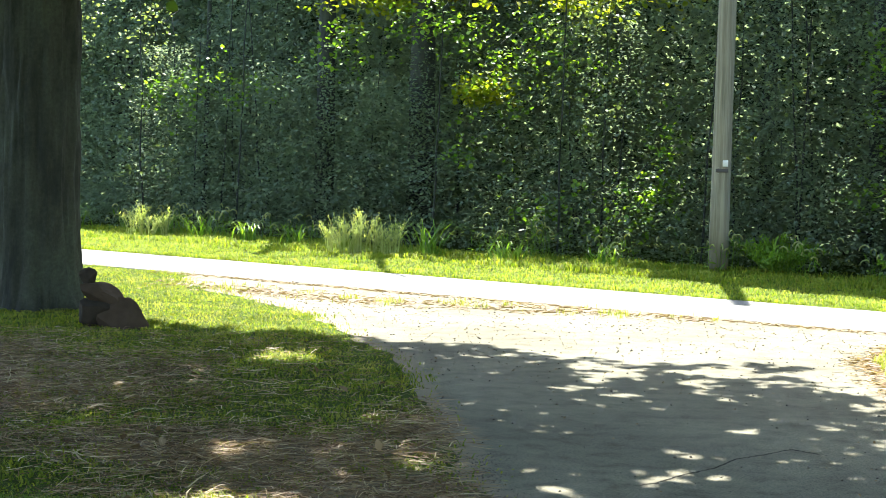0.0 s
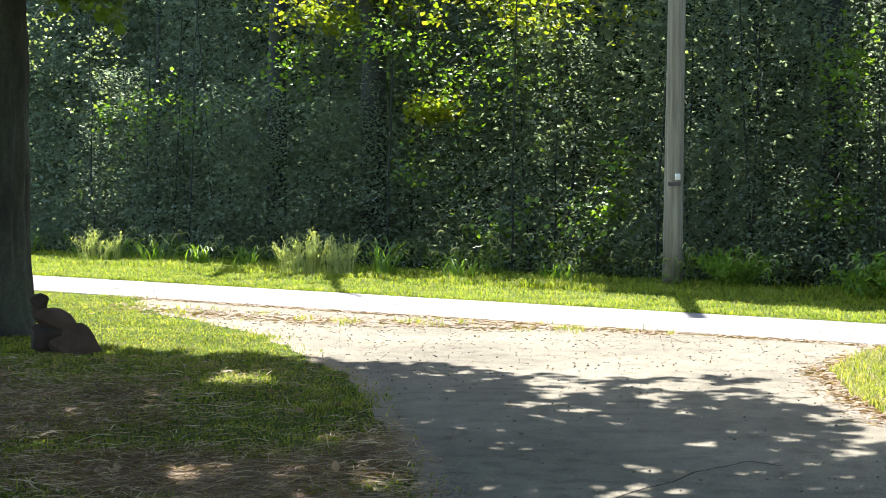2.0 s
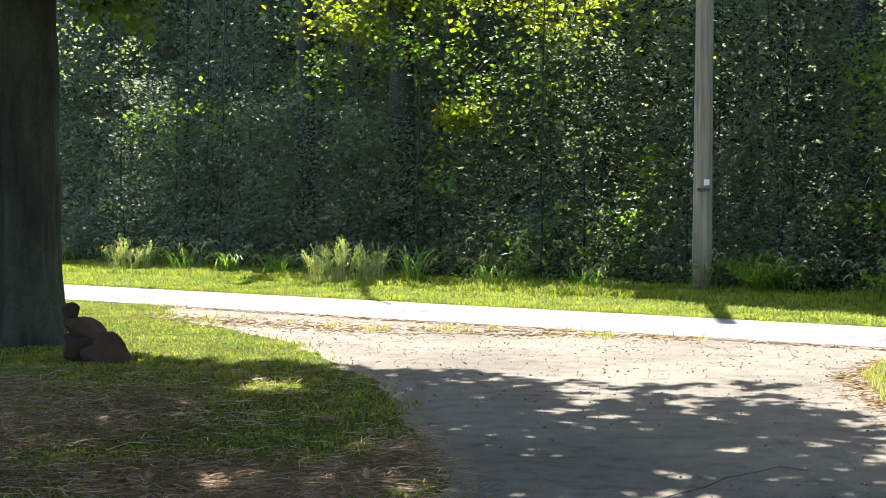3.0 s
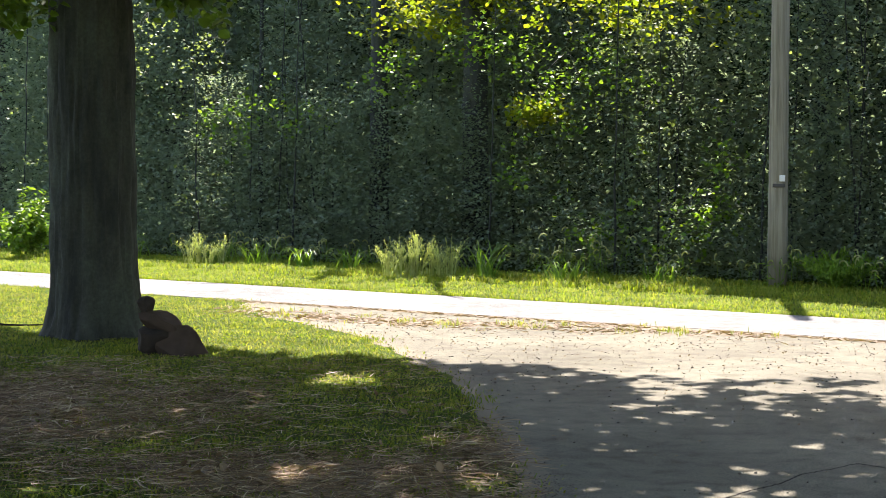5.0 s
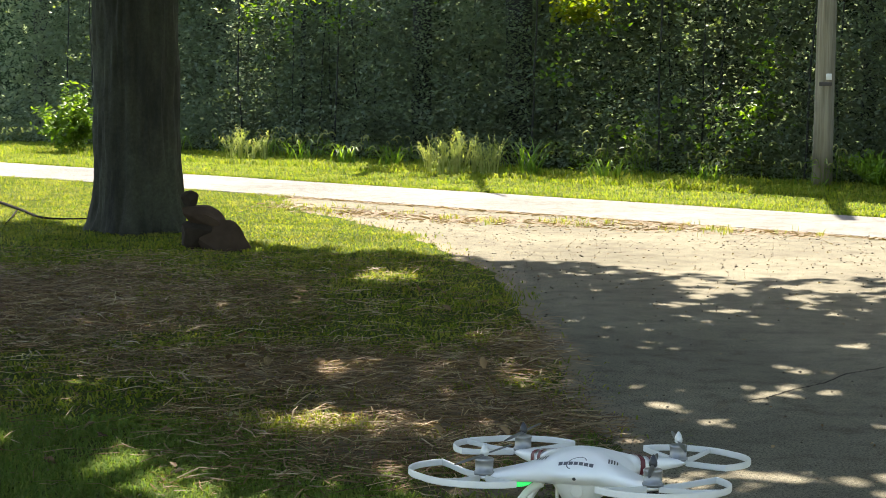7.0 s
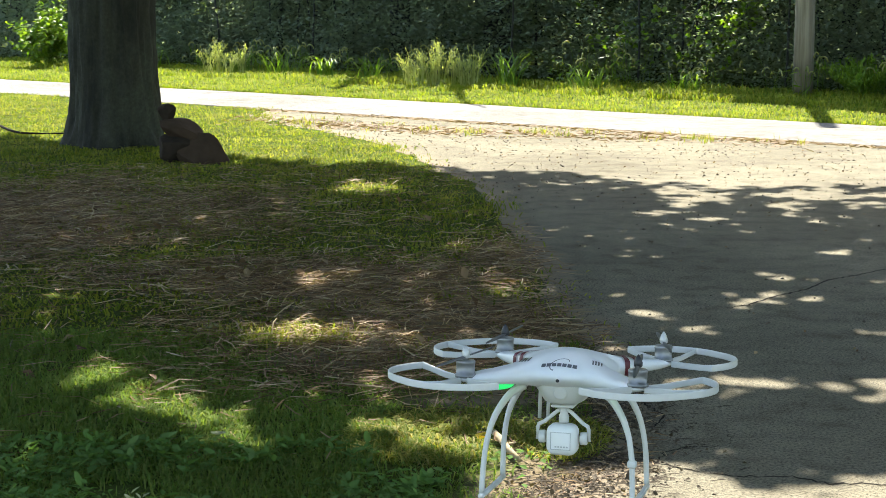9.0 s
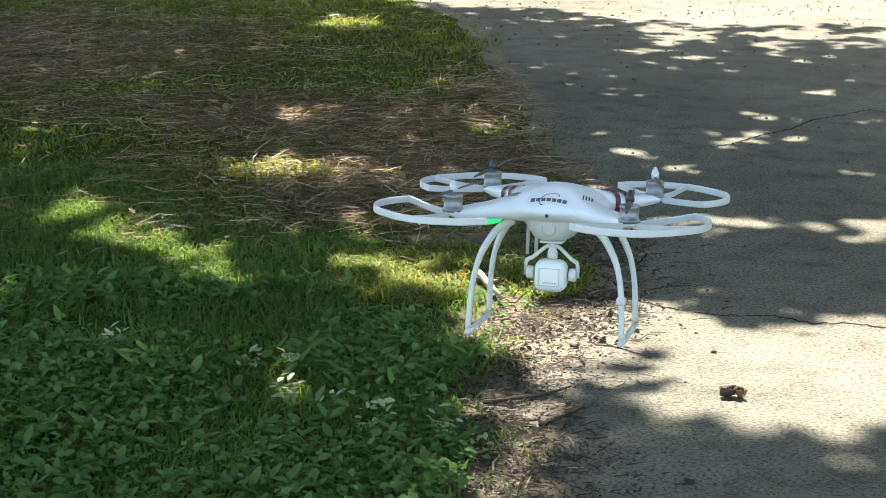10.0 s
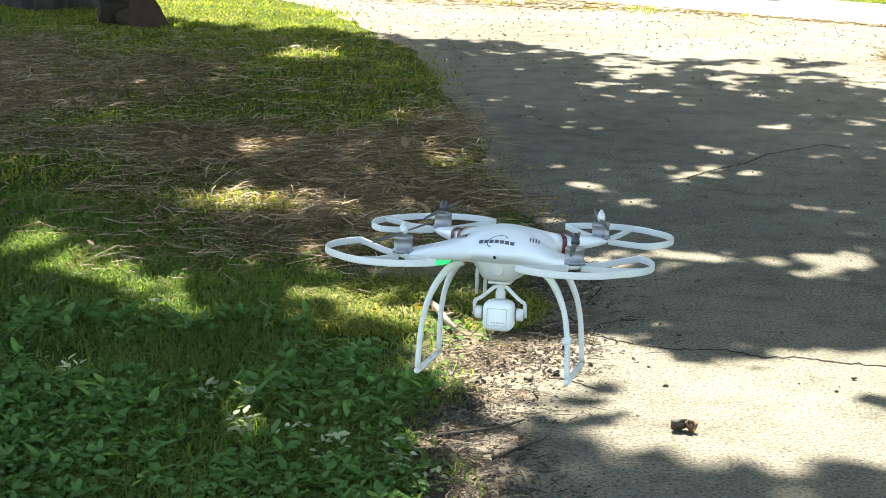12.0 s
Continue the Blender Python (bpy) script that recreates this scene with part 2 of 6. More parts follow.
# ---- mesh helpers ----
def mesh_from(name, verts, faces, mat, smooth=False):
    me = bpy.data.meshes.new(name)
    verts = np.asarray(verts, dtype=np.float32).reshape(-1, 3)
    if isinstance(faces, np.ndarray):
        k = faces.shape[1]
        me.vertices.add(len(verts))
        me.vertices.foreach_set("co", verts.ravel())
        me.loops.add(faces.size)
        me.loops.foreach_set("vertex_index", faces.ravel().astype(np.int32))
        me.polygons.add(len(faces))
        me.polygons.foreach_set("loop_start", np.arange(0, faces.size, k, dtype=np.int32))
        me.update(calc_edges=True)
        me.validate()
    else:
        me.from_pydata([tuple(map(float, v)) for v in verts], [], faces)
    if smooth:
        me.polygons.foreach_set("use_smooth", [True] * len(me.polygons))
    me.materials.append(mat)
    return me


def put(name, me, parent=None, label="", at=None):
    ob = new(name, me)
    if parent:
        ob.parent = parent
    if at is not None:
        ob.matrix_basis = at if isinstance(at, Matrix) else Matrix.Translation(at)
    return tagged(ob, label)


def part(name, bm, material, parent, label="", smooth=True, at=None):
    me = bpy.data.meshes.new(name)
    bmesh.ops.recalc_face_normals(bm, faces=bm.faces)
    bm.to_mesh(me)
    bm.free()
    if smooth:
        me.polygons.foreach_set("use_smooth", [True] * len(me.polygons))
    me.materials.append(material)
    return put(name, me, parent, label, at)


def empty(name, at, label, category, group="", kind=""):
    ob = new(name)
    ob.empty_display_size = 0.1
    ob.matrix_basis = at if isinstance(at, Matrix) else Matrix.Translation(at)
    return tagged(ob, label, category, group, kind)


def tube(bm, pts, radii, sides=8, cap=True, squash=1.0):
    """A tube through pts; radii one number or one each."""
    pts = [Vector(p) for p in pts]
    if isinstance(radii, (int, float)):
        radii = [radii] * len(pts)
    rings, up = [], Vector((0, 0, 1))
    for i, p in enumerate(pts):
        d = (pts[min(i + 1, len(pts) - 1)] - pts[max(i - 1, 0)]).normalized()
        a = d.cross(up)
        a = a.normalized() if a.length > 1e-3 else d.cross(Vector((0, 1, 0))).normalized()
        b = a.cross(d).normalized()
        rings.append([bm.verts.new(p + radii[i] * (math.cos(k * math.tau / sides) * a + squash * math.sin(k * math.tau / sides) * b)) for k in range(sides)])
    for r, s in zip(rings, rings[1:]):
        for k in range(sides):
            bm.faces.new((r[k], r[(k + 1) % sides], s[(k + 1) % sides], s[k]))
    if cap:
        bm.faces.new(rings[0][::-1])
        bm.faces.new(rings[-1])
    return bm


def lathe(bm, profile, sides=20, at=(0, 0, 0)):
    """Turn a profile of (radius, height) about z."""
    rings = [[bm.verts.new((at[0] + r * math.cos(k * math.tau / sides), at[1] + r * math.sin(k * math.tau / sides), at[2] + z)) for k in range(sides)] for r, z in profile]
    for r, s in zip(rings, rings[1:]):
        for k in range(sides):
            bm.faces.new((r[k], r[(k + 1) % sides], s[(k + 1) % sides], s[k]))
    bm.faces.new(rings[0][::-1])
    bm.faces.new(rings[-1])
    return bm


def round_box(bm, size, at=(0, 0, 0), bevel=0.004, seg=2):
    g = bmesh.ops.create_cube(bm, size=1.0)
    bmesh.ops.scale(bm, vec=size, verts=g["verts"])
    bmesh.ops.translate(bm, vec=at, verts=g["verts"])
    es = list({e for v in g["verts"] for e in v.link_edges})
    bmesh.ops.bevel(bm, geom=es, offset=bevel, segments=seg, affect="EDGES", profile=0.5)
    return bm


def leaves(rng, pos, size, aspect=0.6, droop=0.5, fold=0.18, jitter=0.35, wild=0.5, far=False):
    """Leaves at pos: a folded six-cornered blade each, or a four-cornered one for far leaves. Returns vertices and faces."""
    n = len(pos)
    s = size * (1 + jitter * rng.uniform(-1, 1, n))
    az = rng.uniform(0, math.tau, n)
    el = rng.normal(-droop * 0.6, wild, n)
    d = np.stack([np.cos(az) * np.cos(el), np.sin(az) * np.cos(el), np.sin(el)], 1)
    side = np.stack([-np.sin(az), np.cos(az), np.zeros(n)], 1)
    tilt = rng.normal(0, wild, n)
    nor = np.cross(d, side)
    side = side * np.cos(tilt)[:, None] + nor * np.sin(tilt)[:, None]
    nor = np.cross(d, side)
    L, W = s[:, None], (s * aspect * 0.5)[:, None]
    if far:
        mid = pos + d * L * 0.48 + nor * W * fold * 2
        v = np.stack([pos, mid + side * W, pos + d * L, mid - side * W], 1)
        return v.reshape(-1, 3), np.arange(n)[:, None] * 4 + np.array([[0, 1, 2, 3]])
    v = np.stack([pos, pos + d * L * 0.35 + side * W + nor * W * fold * 2, pos + d * L * 0.75 + side * W * 0.7 + nor * W * fold,
                  pos + d * L, pos + d * L * 0.75 - side * W * 0.7 + nor * W * fold, pos + d * L * 0.35 - side * W + nor * W * fold * 2], 1)
    i = np.arange(n)[:, None] * 6
    f = np.concatenate([i + np.array([[0, 1, 2, 3]]), i + np.array([[0, 3, 4, 5]])])
    return v.reshape(-1, 3), f


def blades(rng, pos, height, width, lean=0.5, flat=0.0):
    """Grass blades: a bent, tapering strip each."""
    n = len(pos)
    h = (height * rng.uniform(0.5, 1.3, n))[:, None]
    w = width * rng.uniform(0.6, 1.3, n)[:, None] * 0.5
    az = rng.uniform(0, math.tau, n)
    d = np.stack([np.cos(az), np.sin(az), np.zeros(n)], 1)
    sd = np.stack([-np.sin(az), np.cos(az), np.zeros(n)], 1)
    ln = (lean * rng.uniform(0.2, 1.5, n))[:, None]
    up = np.array([[0, 0, 1.0]])
    m = pos + d * h * ln * 0.35 + up * h * 0.6 * (1 - flat)
    t = pos + d * h * (ln + flat) + up * h * (1 - 0.35 * np.minimum(ln, 1.5)) * (1 - flat)
    v = np.stack([pos - sd * w, pos + sd * w, m + sd * w * 0.8, m - sd * w * 0.8, t], 1)
    i = np.arange(n)[:, None] * 5
    f = np.concatenate([i + np.array([[0, 1, 2, 2]]), i + np.array([[0, 2, 3, 3]]), i + np.array([[3, 2, 4, 4]])])
    return v.reshape(-1, 3), f[:, :3]


def needles(rng, pos, length, width):
    """Dry straws lying on the ground."""
    n = len(pos)
    az = rng.uniform(0, math.tau, n)
    L = length * rng.uniform(0.4, 1.4, n)
    bend = rng.normal(0, 0.25, n)
    d = np.stack([np.cos(az), np.sin(az), rng.normal(0, 0.16, n)], 1)
    d2 = np.stack([np.cos(az + bend), np.sin(az + bend), rng.normal(0, 0.07, n)], 1)
    sd = np.stack([-np.sin(az), np.cos(az), np.full(n, 0.5)], 1) * width * 0.5
    m = pos + d * L[:, None] * 0.5
    t = m + d2 * L[:, None] * 0.5
    m[:, 2] = np.maximum(m[:, 2], 0.004)
    t[:, 2] = np.maximum(t[:, 2], 0.003)
    v = np.stack([pos - sd, pos + sd, m + sd, m - sd, t], 1)
    i = np.arange(n)[:, None] * 5
    f = np.concatenate([i + np.array([[0, 1, 2]]), i + np.array([[0, 2, 3]]), i + np.array([[3, 2, 4]])])
    return v.reshape(-1, 3), f


def stuff(name, vf, mat, label, category, parent=None):
    ob = put(name, mesh_from(name, vf[0], vf[1], mat), parent)
    return tagged(ob, label, category, kind="stuff") if parent is None else tagged(ob, label, kind="stuff")


def field(x, y, scale, seed=0.0):
    """Smooth patchiness between about -1 and 1."""
    return np.array([noise.noise(Vector((a * scale + seed, b * scale - seed, seed))) for a, b in zip(x, y)])


def smooth_curve(pts, n=14):
    """Points on a smooth line through pts."""
    pts = [Vector(p) for p in pts]
    out = []
    for i in range(len(pts) - 1):
        p0, p1, p2, p3 = pts[max(i - 1, 0)], pts[i], pts[i + 1], pts[min(i + 2, len(pts) - 1)]
        for k in range(n):
            t = k / n
            out.append(0.5 * ((2 * p1) + (p2 - p0) * t + (2 * p0 - 5 * p1 + 4 * p2 - p3) * t * t + (3 * p1 - p0 - 3 * p2 + p3) * t ** 3))
    return out + [pts[-1]]


# ---- plan ----
LEFT_Y = [-8, 2, 3.85, 4.34, 4.77, 5.26, 5.8, 6.25, 7.85, 8.65, 10.0, 11.6, 14.2, 15.0, 16.0, 17.0, 18.3, 19.4, 20.6, 21.8]
LEFT_X = [-0.3, -0.27, -0.27, -0.24, -0.36, -0.28, -0.10, -0.12, -0.23, -0.39, -0.56, -0.87, -1.33, -1.7, -2.0, -2.3, -3.1, -3.8, -4.3, -4.5]
RIGHT_Y = [-8, 5, 10, 11.6, 12.85, 14.45, 15.55, 16.85, 17.6]
RIGHT_X = [2.9, 2.8, 2.65, 2.5, 2.44, 2.55, 2.94, 3.64, 4.6]
EDGE = Vector((0.25, 18.78, 0))          # a point of the road's near edge
ALONG = Vector((0.846, -0.533, 0))       # along the road
ACROSS = Vector((0.533, 0.846, 0))       # away from the camera
ROAD_WIDE = 2.2


def lane(u, w, z=0.0):
    p = EDGE + ALONG * u + ACROSS * w
    return Vector((p.x, p.y, z))


def lane_w(x, y):
    return (x - EDGE.x) * ACROSS.x + (y - EDGE.y) * ACROSS.y


# patches of the lawn: centre and half sizes
STRAW_LIES = [(-4.2, 11.6, 1.6, 1.75), (-1.75, 9.35, 1.3, 0.65), (-0.95, 8.0, 0.85, 1.3), (-0.6, 10.2, 0.4, 0.9)]
BARE_EARTH = [(-0.2, 5.5, 0.3, 0.42), (-0.22, 4.6, 0.2, 0.8), (-1.62, 5.32, 0.16, 0.12), (-0.55, 6.75, 0.5, 0.3)]


def patch(x, y, zones):
    """One at the middle of the nearest patch, nought at its rim, negative outside."""
    best = np.full(len(x), -9.0)
    for cx, cy, a, b in zones:
        best = np.maximum(best, 1 - np.sqrt(((x - cx) / a) ** 2 + ((y - cy) / b) ** 2))
    return np.maximum(best, -1.0)


# ---- ground ----
bm = bmesh.new()
bmesh.ops.create_grid(bm, x_segments=200, y_segments=200, size=30)
bare = bm.verts.layers.float.new("bare")
for v in bm.verts:
    v.co.y += 10
    v.co.z = -0.004
vs = list(bm.verts)
vx, vy = np.array([v.co.x for v in vs]), np.array([v.co.y for v in vs])
for v, s in zip(vs, np.maximum(patch(vx, vy, STRAW_LIES), np.maximum(patch(vx, vy, BARE_EARTH), np.where(vy < 7, 0.8 - np.abs(vx - np.interp(vy, LEFT_Y, LEFT_X)) / 0.45, -1))) + 0.3 * field(vx, vy, 1.1, 4.0)):
    v[bare] = min(0.6, max(-0.6, float(s) * 0.9))
outer = [e for e in bm.edges if e.is_boundary]
ext = bmesh.ops.extrude_edge_only(bm, edges=outer)
for v in (g for g in ext["geom"] if isinstance(g, bmesh.types.BMVert)):
    v.co.x *= 50
    v.co.y = 10 + (v.co.y - 10) * 50
ground = part("ground", bm, M_SOIL, None, "", smooth=False)
tagged(ground, "mown lawn soil with moss, dry straw and bare patches", "ground", kind="structure")

# driveway with a ragged left edge
bm = bmesh.new()
ys = [-8 + 0.25 * i for i in range(44)] + [3 + 0.035 * i for i in range(150)] + [8.25 + 0.1 * i for i in range(136)]
rows = []
for y in ys:
    xl = float(np.interp(y, LEFT_Y, LEFT_X)) + 0.09 * noise.noise(Vector((y * 2.3, 1.7, 0))) + 0.07 * noise.noise(Vector((y * 7, 4.7, 0))) + 0.04 * noise.noise(Vector((y * 19, 2.7, 0)))
    xr = float(np.interp(y, RIGHT_Y, RIGHT_X)) + 0.05 * noise.noise(Vector((y * 2.1, 9.7, 0)))
    if y > 16.5:
        # the apron ends at the road's edge
        xe = EDGE.x - (y - EDGE.y) * ACROSS.y / ACROSS.x - 0.004
        xr = min(xe, xr if y < 17.6 else 99)
    if xr - xl < 0.05:
        break
    rows.append([(xl + (xr - xl) * k, y) for k in (0, 0.015, 0.035, 0.06, 0.1, 0.16, 0.3, 0.5, 0.75, 0.97, 1)])
dirt = bm.verts.layers.float.new("dirt")
grid = [[bm.verts.new((x, y, 0.0)) for x, y in r] for r in rows]
for r in grid:
    for vert in r:
        vert[dirt] = max(math.exp(-(vert.co.x - r[0].co.x) / 0.16), 0.6 * math.exp(-(r[-1].co.x - vert.co.x) / 0.2))
for a, b in zip(grid, grid[1:]):
    for k in range(10):
        bm.faces.new((a[k], a[k + 1], b[k + 1], b[k]))
ext = bmesh.ops.extrude_edge_only(bm, edges=[e for e in bm.edges if e.is_boundary])
for v in (g for g in ext["geom"] if isinstance(g, bmesh.types.BMVert)):
    v.co.z = -0.03
drive = part("driveway", bm, M_DRIVE, None, "", smooth=False)
tagged(drive, "old grey asphalt driveway with crumbling edge and cracks", "driveway", kind="structure")

bm = bmesh.new()
us = [-70 + i for i in range(141)]
lo = [bm.verts.new(lane(u, 0.03 * noise.noise(Vector((u * 1.3, 0, 3))), 0.004)) for u in us]
mid = [bm.verts.new(lane(u, ROAD_WIDE * 0.5, 0.02)) for u in us]
hi = [bm.verts.new(lane(u, ROAD_WIDE + 0.05 * noise.noise(Vector((u * 1.1, 5, 3))), 0.0)) for u in us]
for a, b in ((lo, mid), (mid, hi)):
    for k in range(140):
        bm.faces.new((a[k], a[k + 1], b[k + 1], b[k]))
ext = bmesh.ops.extrude_edge_only(bm, edges=[e for e in bm.edges if e.is_boundary])
for v in (g for g in ext["geom"] if isinstance(g, bmesh.types.BMVert)):
    v.co.z = -0.04
road = part("road", bm, M_ROAD, None, "", smooth=False)
tagged(road, "narrow pale worn asphalt lane", "road", kind="structure")


# ---- the big maple beside the driveway ----
def trunk_mesh(name, height, r0, r1, mat, seed, flare=0.25, ridge=0.03, sides=40, step=0.12, lean=(0, 0)):
    n = max(3, int(height / step))
    v, f = [], []
    for i in range(n + 1):
        z = height * i / n
        r = r0 + (r1 - r0) * i / n + flare * r0 * math.exp(-z / 0.26)
        for k in range(sides):
            a = k * math.tau / sides
            fl = 1 + 0.12 * math.exp(-z / 0.3) * math.sin(a * 5 + seed)
            rr = r * fl + ridge * noise.noise(Vector((math.cos(a) * 5 + seed, math.sin(a) * 5, z * 0.9))) + ridge * 0.8 * noise.noise(Vector((math.cos(a) * 13, math.sin(a) * 13 + seed, z * 1.8))) + ridge * 0.35 * noise.noise(Vector((math.cos(a) * 26, math.sin(a) * 26 + seed, z * 6)))
            v.append((rr * math.cos(a) + lean[0] * z, rr * math.sin(a) + lean[1] * z, z - 0.05))
    for i in range(n):
        for k in range(sides):
            f.append((i * sides + k, i * sides + (k + 1) % sides, (i + 1) * sides + (k + 1) % sides, (i + 1) * sides + k))
    f.append(tuple(range(n * sides, (n + 1) * sides)))
    return mesh_from(name, v, f, mat, True)


def limb(name, parent, a, b, r0, r1, mat, seed, sides=8):
    bm = bmesh.new()
    a, b = Vector(a), Vector(b)
    pts = []
    for i in range(8):
        s = i / 7
        wob = Vector((noise.noise(Vector((s * 2, seed, 0))), noise.noise(Vector((s * 2, seed, 7))), 0.5 * noise.noise(Vector((s * 2, seed, 13))))) * 0.12 * (b - a).length * s
        pts.append(a.lerp(b, s) + wob + Vector((0, 0, 0.08 * (b - a).length * math.sin(s * math.pi))))
    tube(bm, pts, [r0 + (r1 - r0) * i / 7 for i in range(8)], sides)
    part(name, bm, mat, parent)
    return pts


SHIFT = Vector((SUN_DIR.x / SUN_DIR.z, SUN_DIR.y / SUN_DIR.z))   # how far shade lies from what casts it, per metre of height

# openings cut in the unseen crowns to lay sun flecks on the ground: centre, half sizes, turn
OVER_DRIVE = [(0.25, 7.04, 0.32, 0.17), (0.92, 6.96, 0.2, 0.24), (1.02, 8.12, 0.17, 0.14), (0.31, 8.22, 0.18, 0.11), (0.01, 8.63, 0.12, 0.17), (0.6, 9.07, 0.24, 0.25),
             (0.64, 9.78, 0.13, 0.15), (1.2, 7.73, 0.1, 0.11), (0.58, 5.93, 0.07, 0.1), (0.27, 5.97, 0.08, 0.1), (0.71, 7.1, 0.1, 0.09), (0.05, 12.19, 0.13, 0.14),
             (-0.27, 10.39, 0.11, 0.11), (0.27, 10.19, 0.1, 0.1), (1.37, 9.55, 0.18, 0.13), (1.19, 10.61, 0.2, 0.12), (1.15, 7.12, 0.11, 0.1)]
OVER_LAWN = [(-2.13, 6.9, 0.2, 0.22, 0), (-1.84, 6.46, 0.19, 0.24, 0), (-1.65, 6.29, 0.16, 0.2, 0), (-1.49, 6.17, 0.16, 0.28, 0), (-1.31, 5.94, 0.18, 0.19, 0), (-1.41, 7.78, 0.46, 0.2, -6), (-1.71, 9.29, 0.16, 0.18, 11), (-0.86, 6.22, 0.13, 0.2, 0), (-0.71, 6.06, 0.15, 0.3, 0), (-0.2, 4.95, 0.08, 0.06, 0), (-0.28, 4.62, 0.07, 0.06, 0), (-0.12, 4.53, 0.07, 0.06, 0), (-0.3, 4.25, 0.06, 0.05, 0),
             (-0.49, 5.9, 0.19, 0.28, 0), (-0.39, 5.75, 0.12, 0.18, 0), (-0.56, 5.64, 0.13, 0.15, 0), (-0.95, 4.82, 0.12, 0.1, 8), (-0.9, 4.69, 0.13, 0.13, 8), (-0.63, 4.43, 0.1, 0.1, 8), (-1.5, 5.2, 0.1, 0.08, 0), (-1.07, 10.51, 0.2, 0.14, 12),
             (-2.05, 13.53, 0.3, 0.33, 8), (-2.63, 10.8, 0.15, 0.12, 0), (-0.61, 9.1, 0.2, 0.11, 0), (-0.8, 10.56, 0.16, 0.1, 0), (-0.5, 14.1, 0.3, 0.12, 4)]
OVER_MOUTH = [(0.1, 12.32, 0.08, 0.12), (-0.16, 11.28, 0.12, 0.09), (0.02, 11.19, 0.07, 0.08), (0.26, 10.25, 0.09, 0.11), (0.13, 9.96, 0.12, 0.1), (0.48, 10.47, 0.07, 0.09), (0.69, 9.86, 0.14, 0.16), (0.81, 9.63, 0.11, 0.1), (1.12, 10.68, 0.11, 0.11), (1.21, 10.5, 0.1, 0.1),
              (1.32, 11.14, 0.12, 0.1), (0.94, 10.05, 0.08, 0.09), (1.59, 10.07, 0.08, 0.1), (1.61, 9.79, 0.09, 0.09), (1.92, 10.48, 0.11, 0.09), (1.45, 9.63, 0.08, 0.12), (1.2, 10.15, 0.11, 0.08), (1.86, 9.71, 0.09, 0.08), (0.61, 11.66, 0.08, 0.11), (0.87, 11.68, 0.08, 0.11)]
rng = np.random.default_rng(91)
SMALL_GAPS = [(rng.uniform(-0.1, 2.6), 6.1 + 6.0 * rng.uniform() ** 1.2, rng.uniform(0.05, 0.085), rng.uniform(0.06, 0.1), 8) for i in range(75)]
GAPS = [(x, y, a * (0.82 if y > 9.4 else 1), b * (0.82 if y > 9.4 else 1), 8) for x, y, a, b in OVER_DRIVE + OVER_MOUTH] + OVER_LAWN + SMALL_GAPS
# far border of the shade on the ground
SHADE_X = [-12, -6.4, -4.5, -4.0, -3.5, -2.6, -2.0, -1.6, -1.0, -0.2, 0.14, 1.0, 1.65, 1.95, 2.1, 2.25, 2.5, 3.2, 6]
SHADE_Y = [19.5, 17.6, 17.0, 16.4, 15.5, 15.4, 15.2, 15.0, 15.0, 14.4, 13.8, 14.0, 14.2, 13.6, 12.6, 11.2, 10.2, 9.8, 9.6]


# borders of the sunlit band that crosses the driveway, towards the camera and away from it
BAND_LOW = ([-0.6, -0.33, -0.16, -0.1, 0.0, 0.04, 0.2, 0.31, 0.39, 0.58, 0.69, 0.84, 1.4, 4.0], [5.34, 5.12, 5.04, 4.98, 4.84, 4.76, 4.72, 4.65, 4.57, 4.55, 4.69, 4.45, 4.4, 4.4])
BAND_HIGH = ([-0.6, -0.3, -0.16, 0.02, 0.21, 0.37, 0.56, 0.76, 1.06, 1.5, 4.0], [5.7, 5.75, 5.76, 5.81, 5.8, 5.74, 5.68, 5.82, 5.83, 5.8, 5.6])
# shade of single sprays inside the band, with holes in it: centre, half sizes
SPRAY_SHADE = [(0.07, 5.08, 0.035, 0.11), (-0.05, 5.0, 0.035, 0.09), (0.4, 5.7, 0.06, 0.03), (0.6, 5.56, 0.06, 0.02), (1.04, 5.28, 0.07, 0.08)]
SPRAY_HOLE = [(-0.04, 5.15, 0.075, 0.05), (0.045, 4.96, 0.05, 0.045), (-0.01, 4.85, 0.07, 0.05), (-0.09, 4.97, 0.05, 0.04)]


def inside(x, y, spots):
    return np.min([((x - cx) / a) ** 2 + ((y - cy) / b) ** 2 for cx, cy, a, b in spots], axis=0) < 1


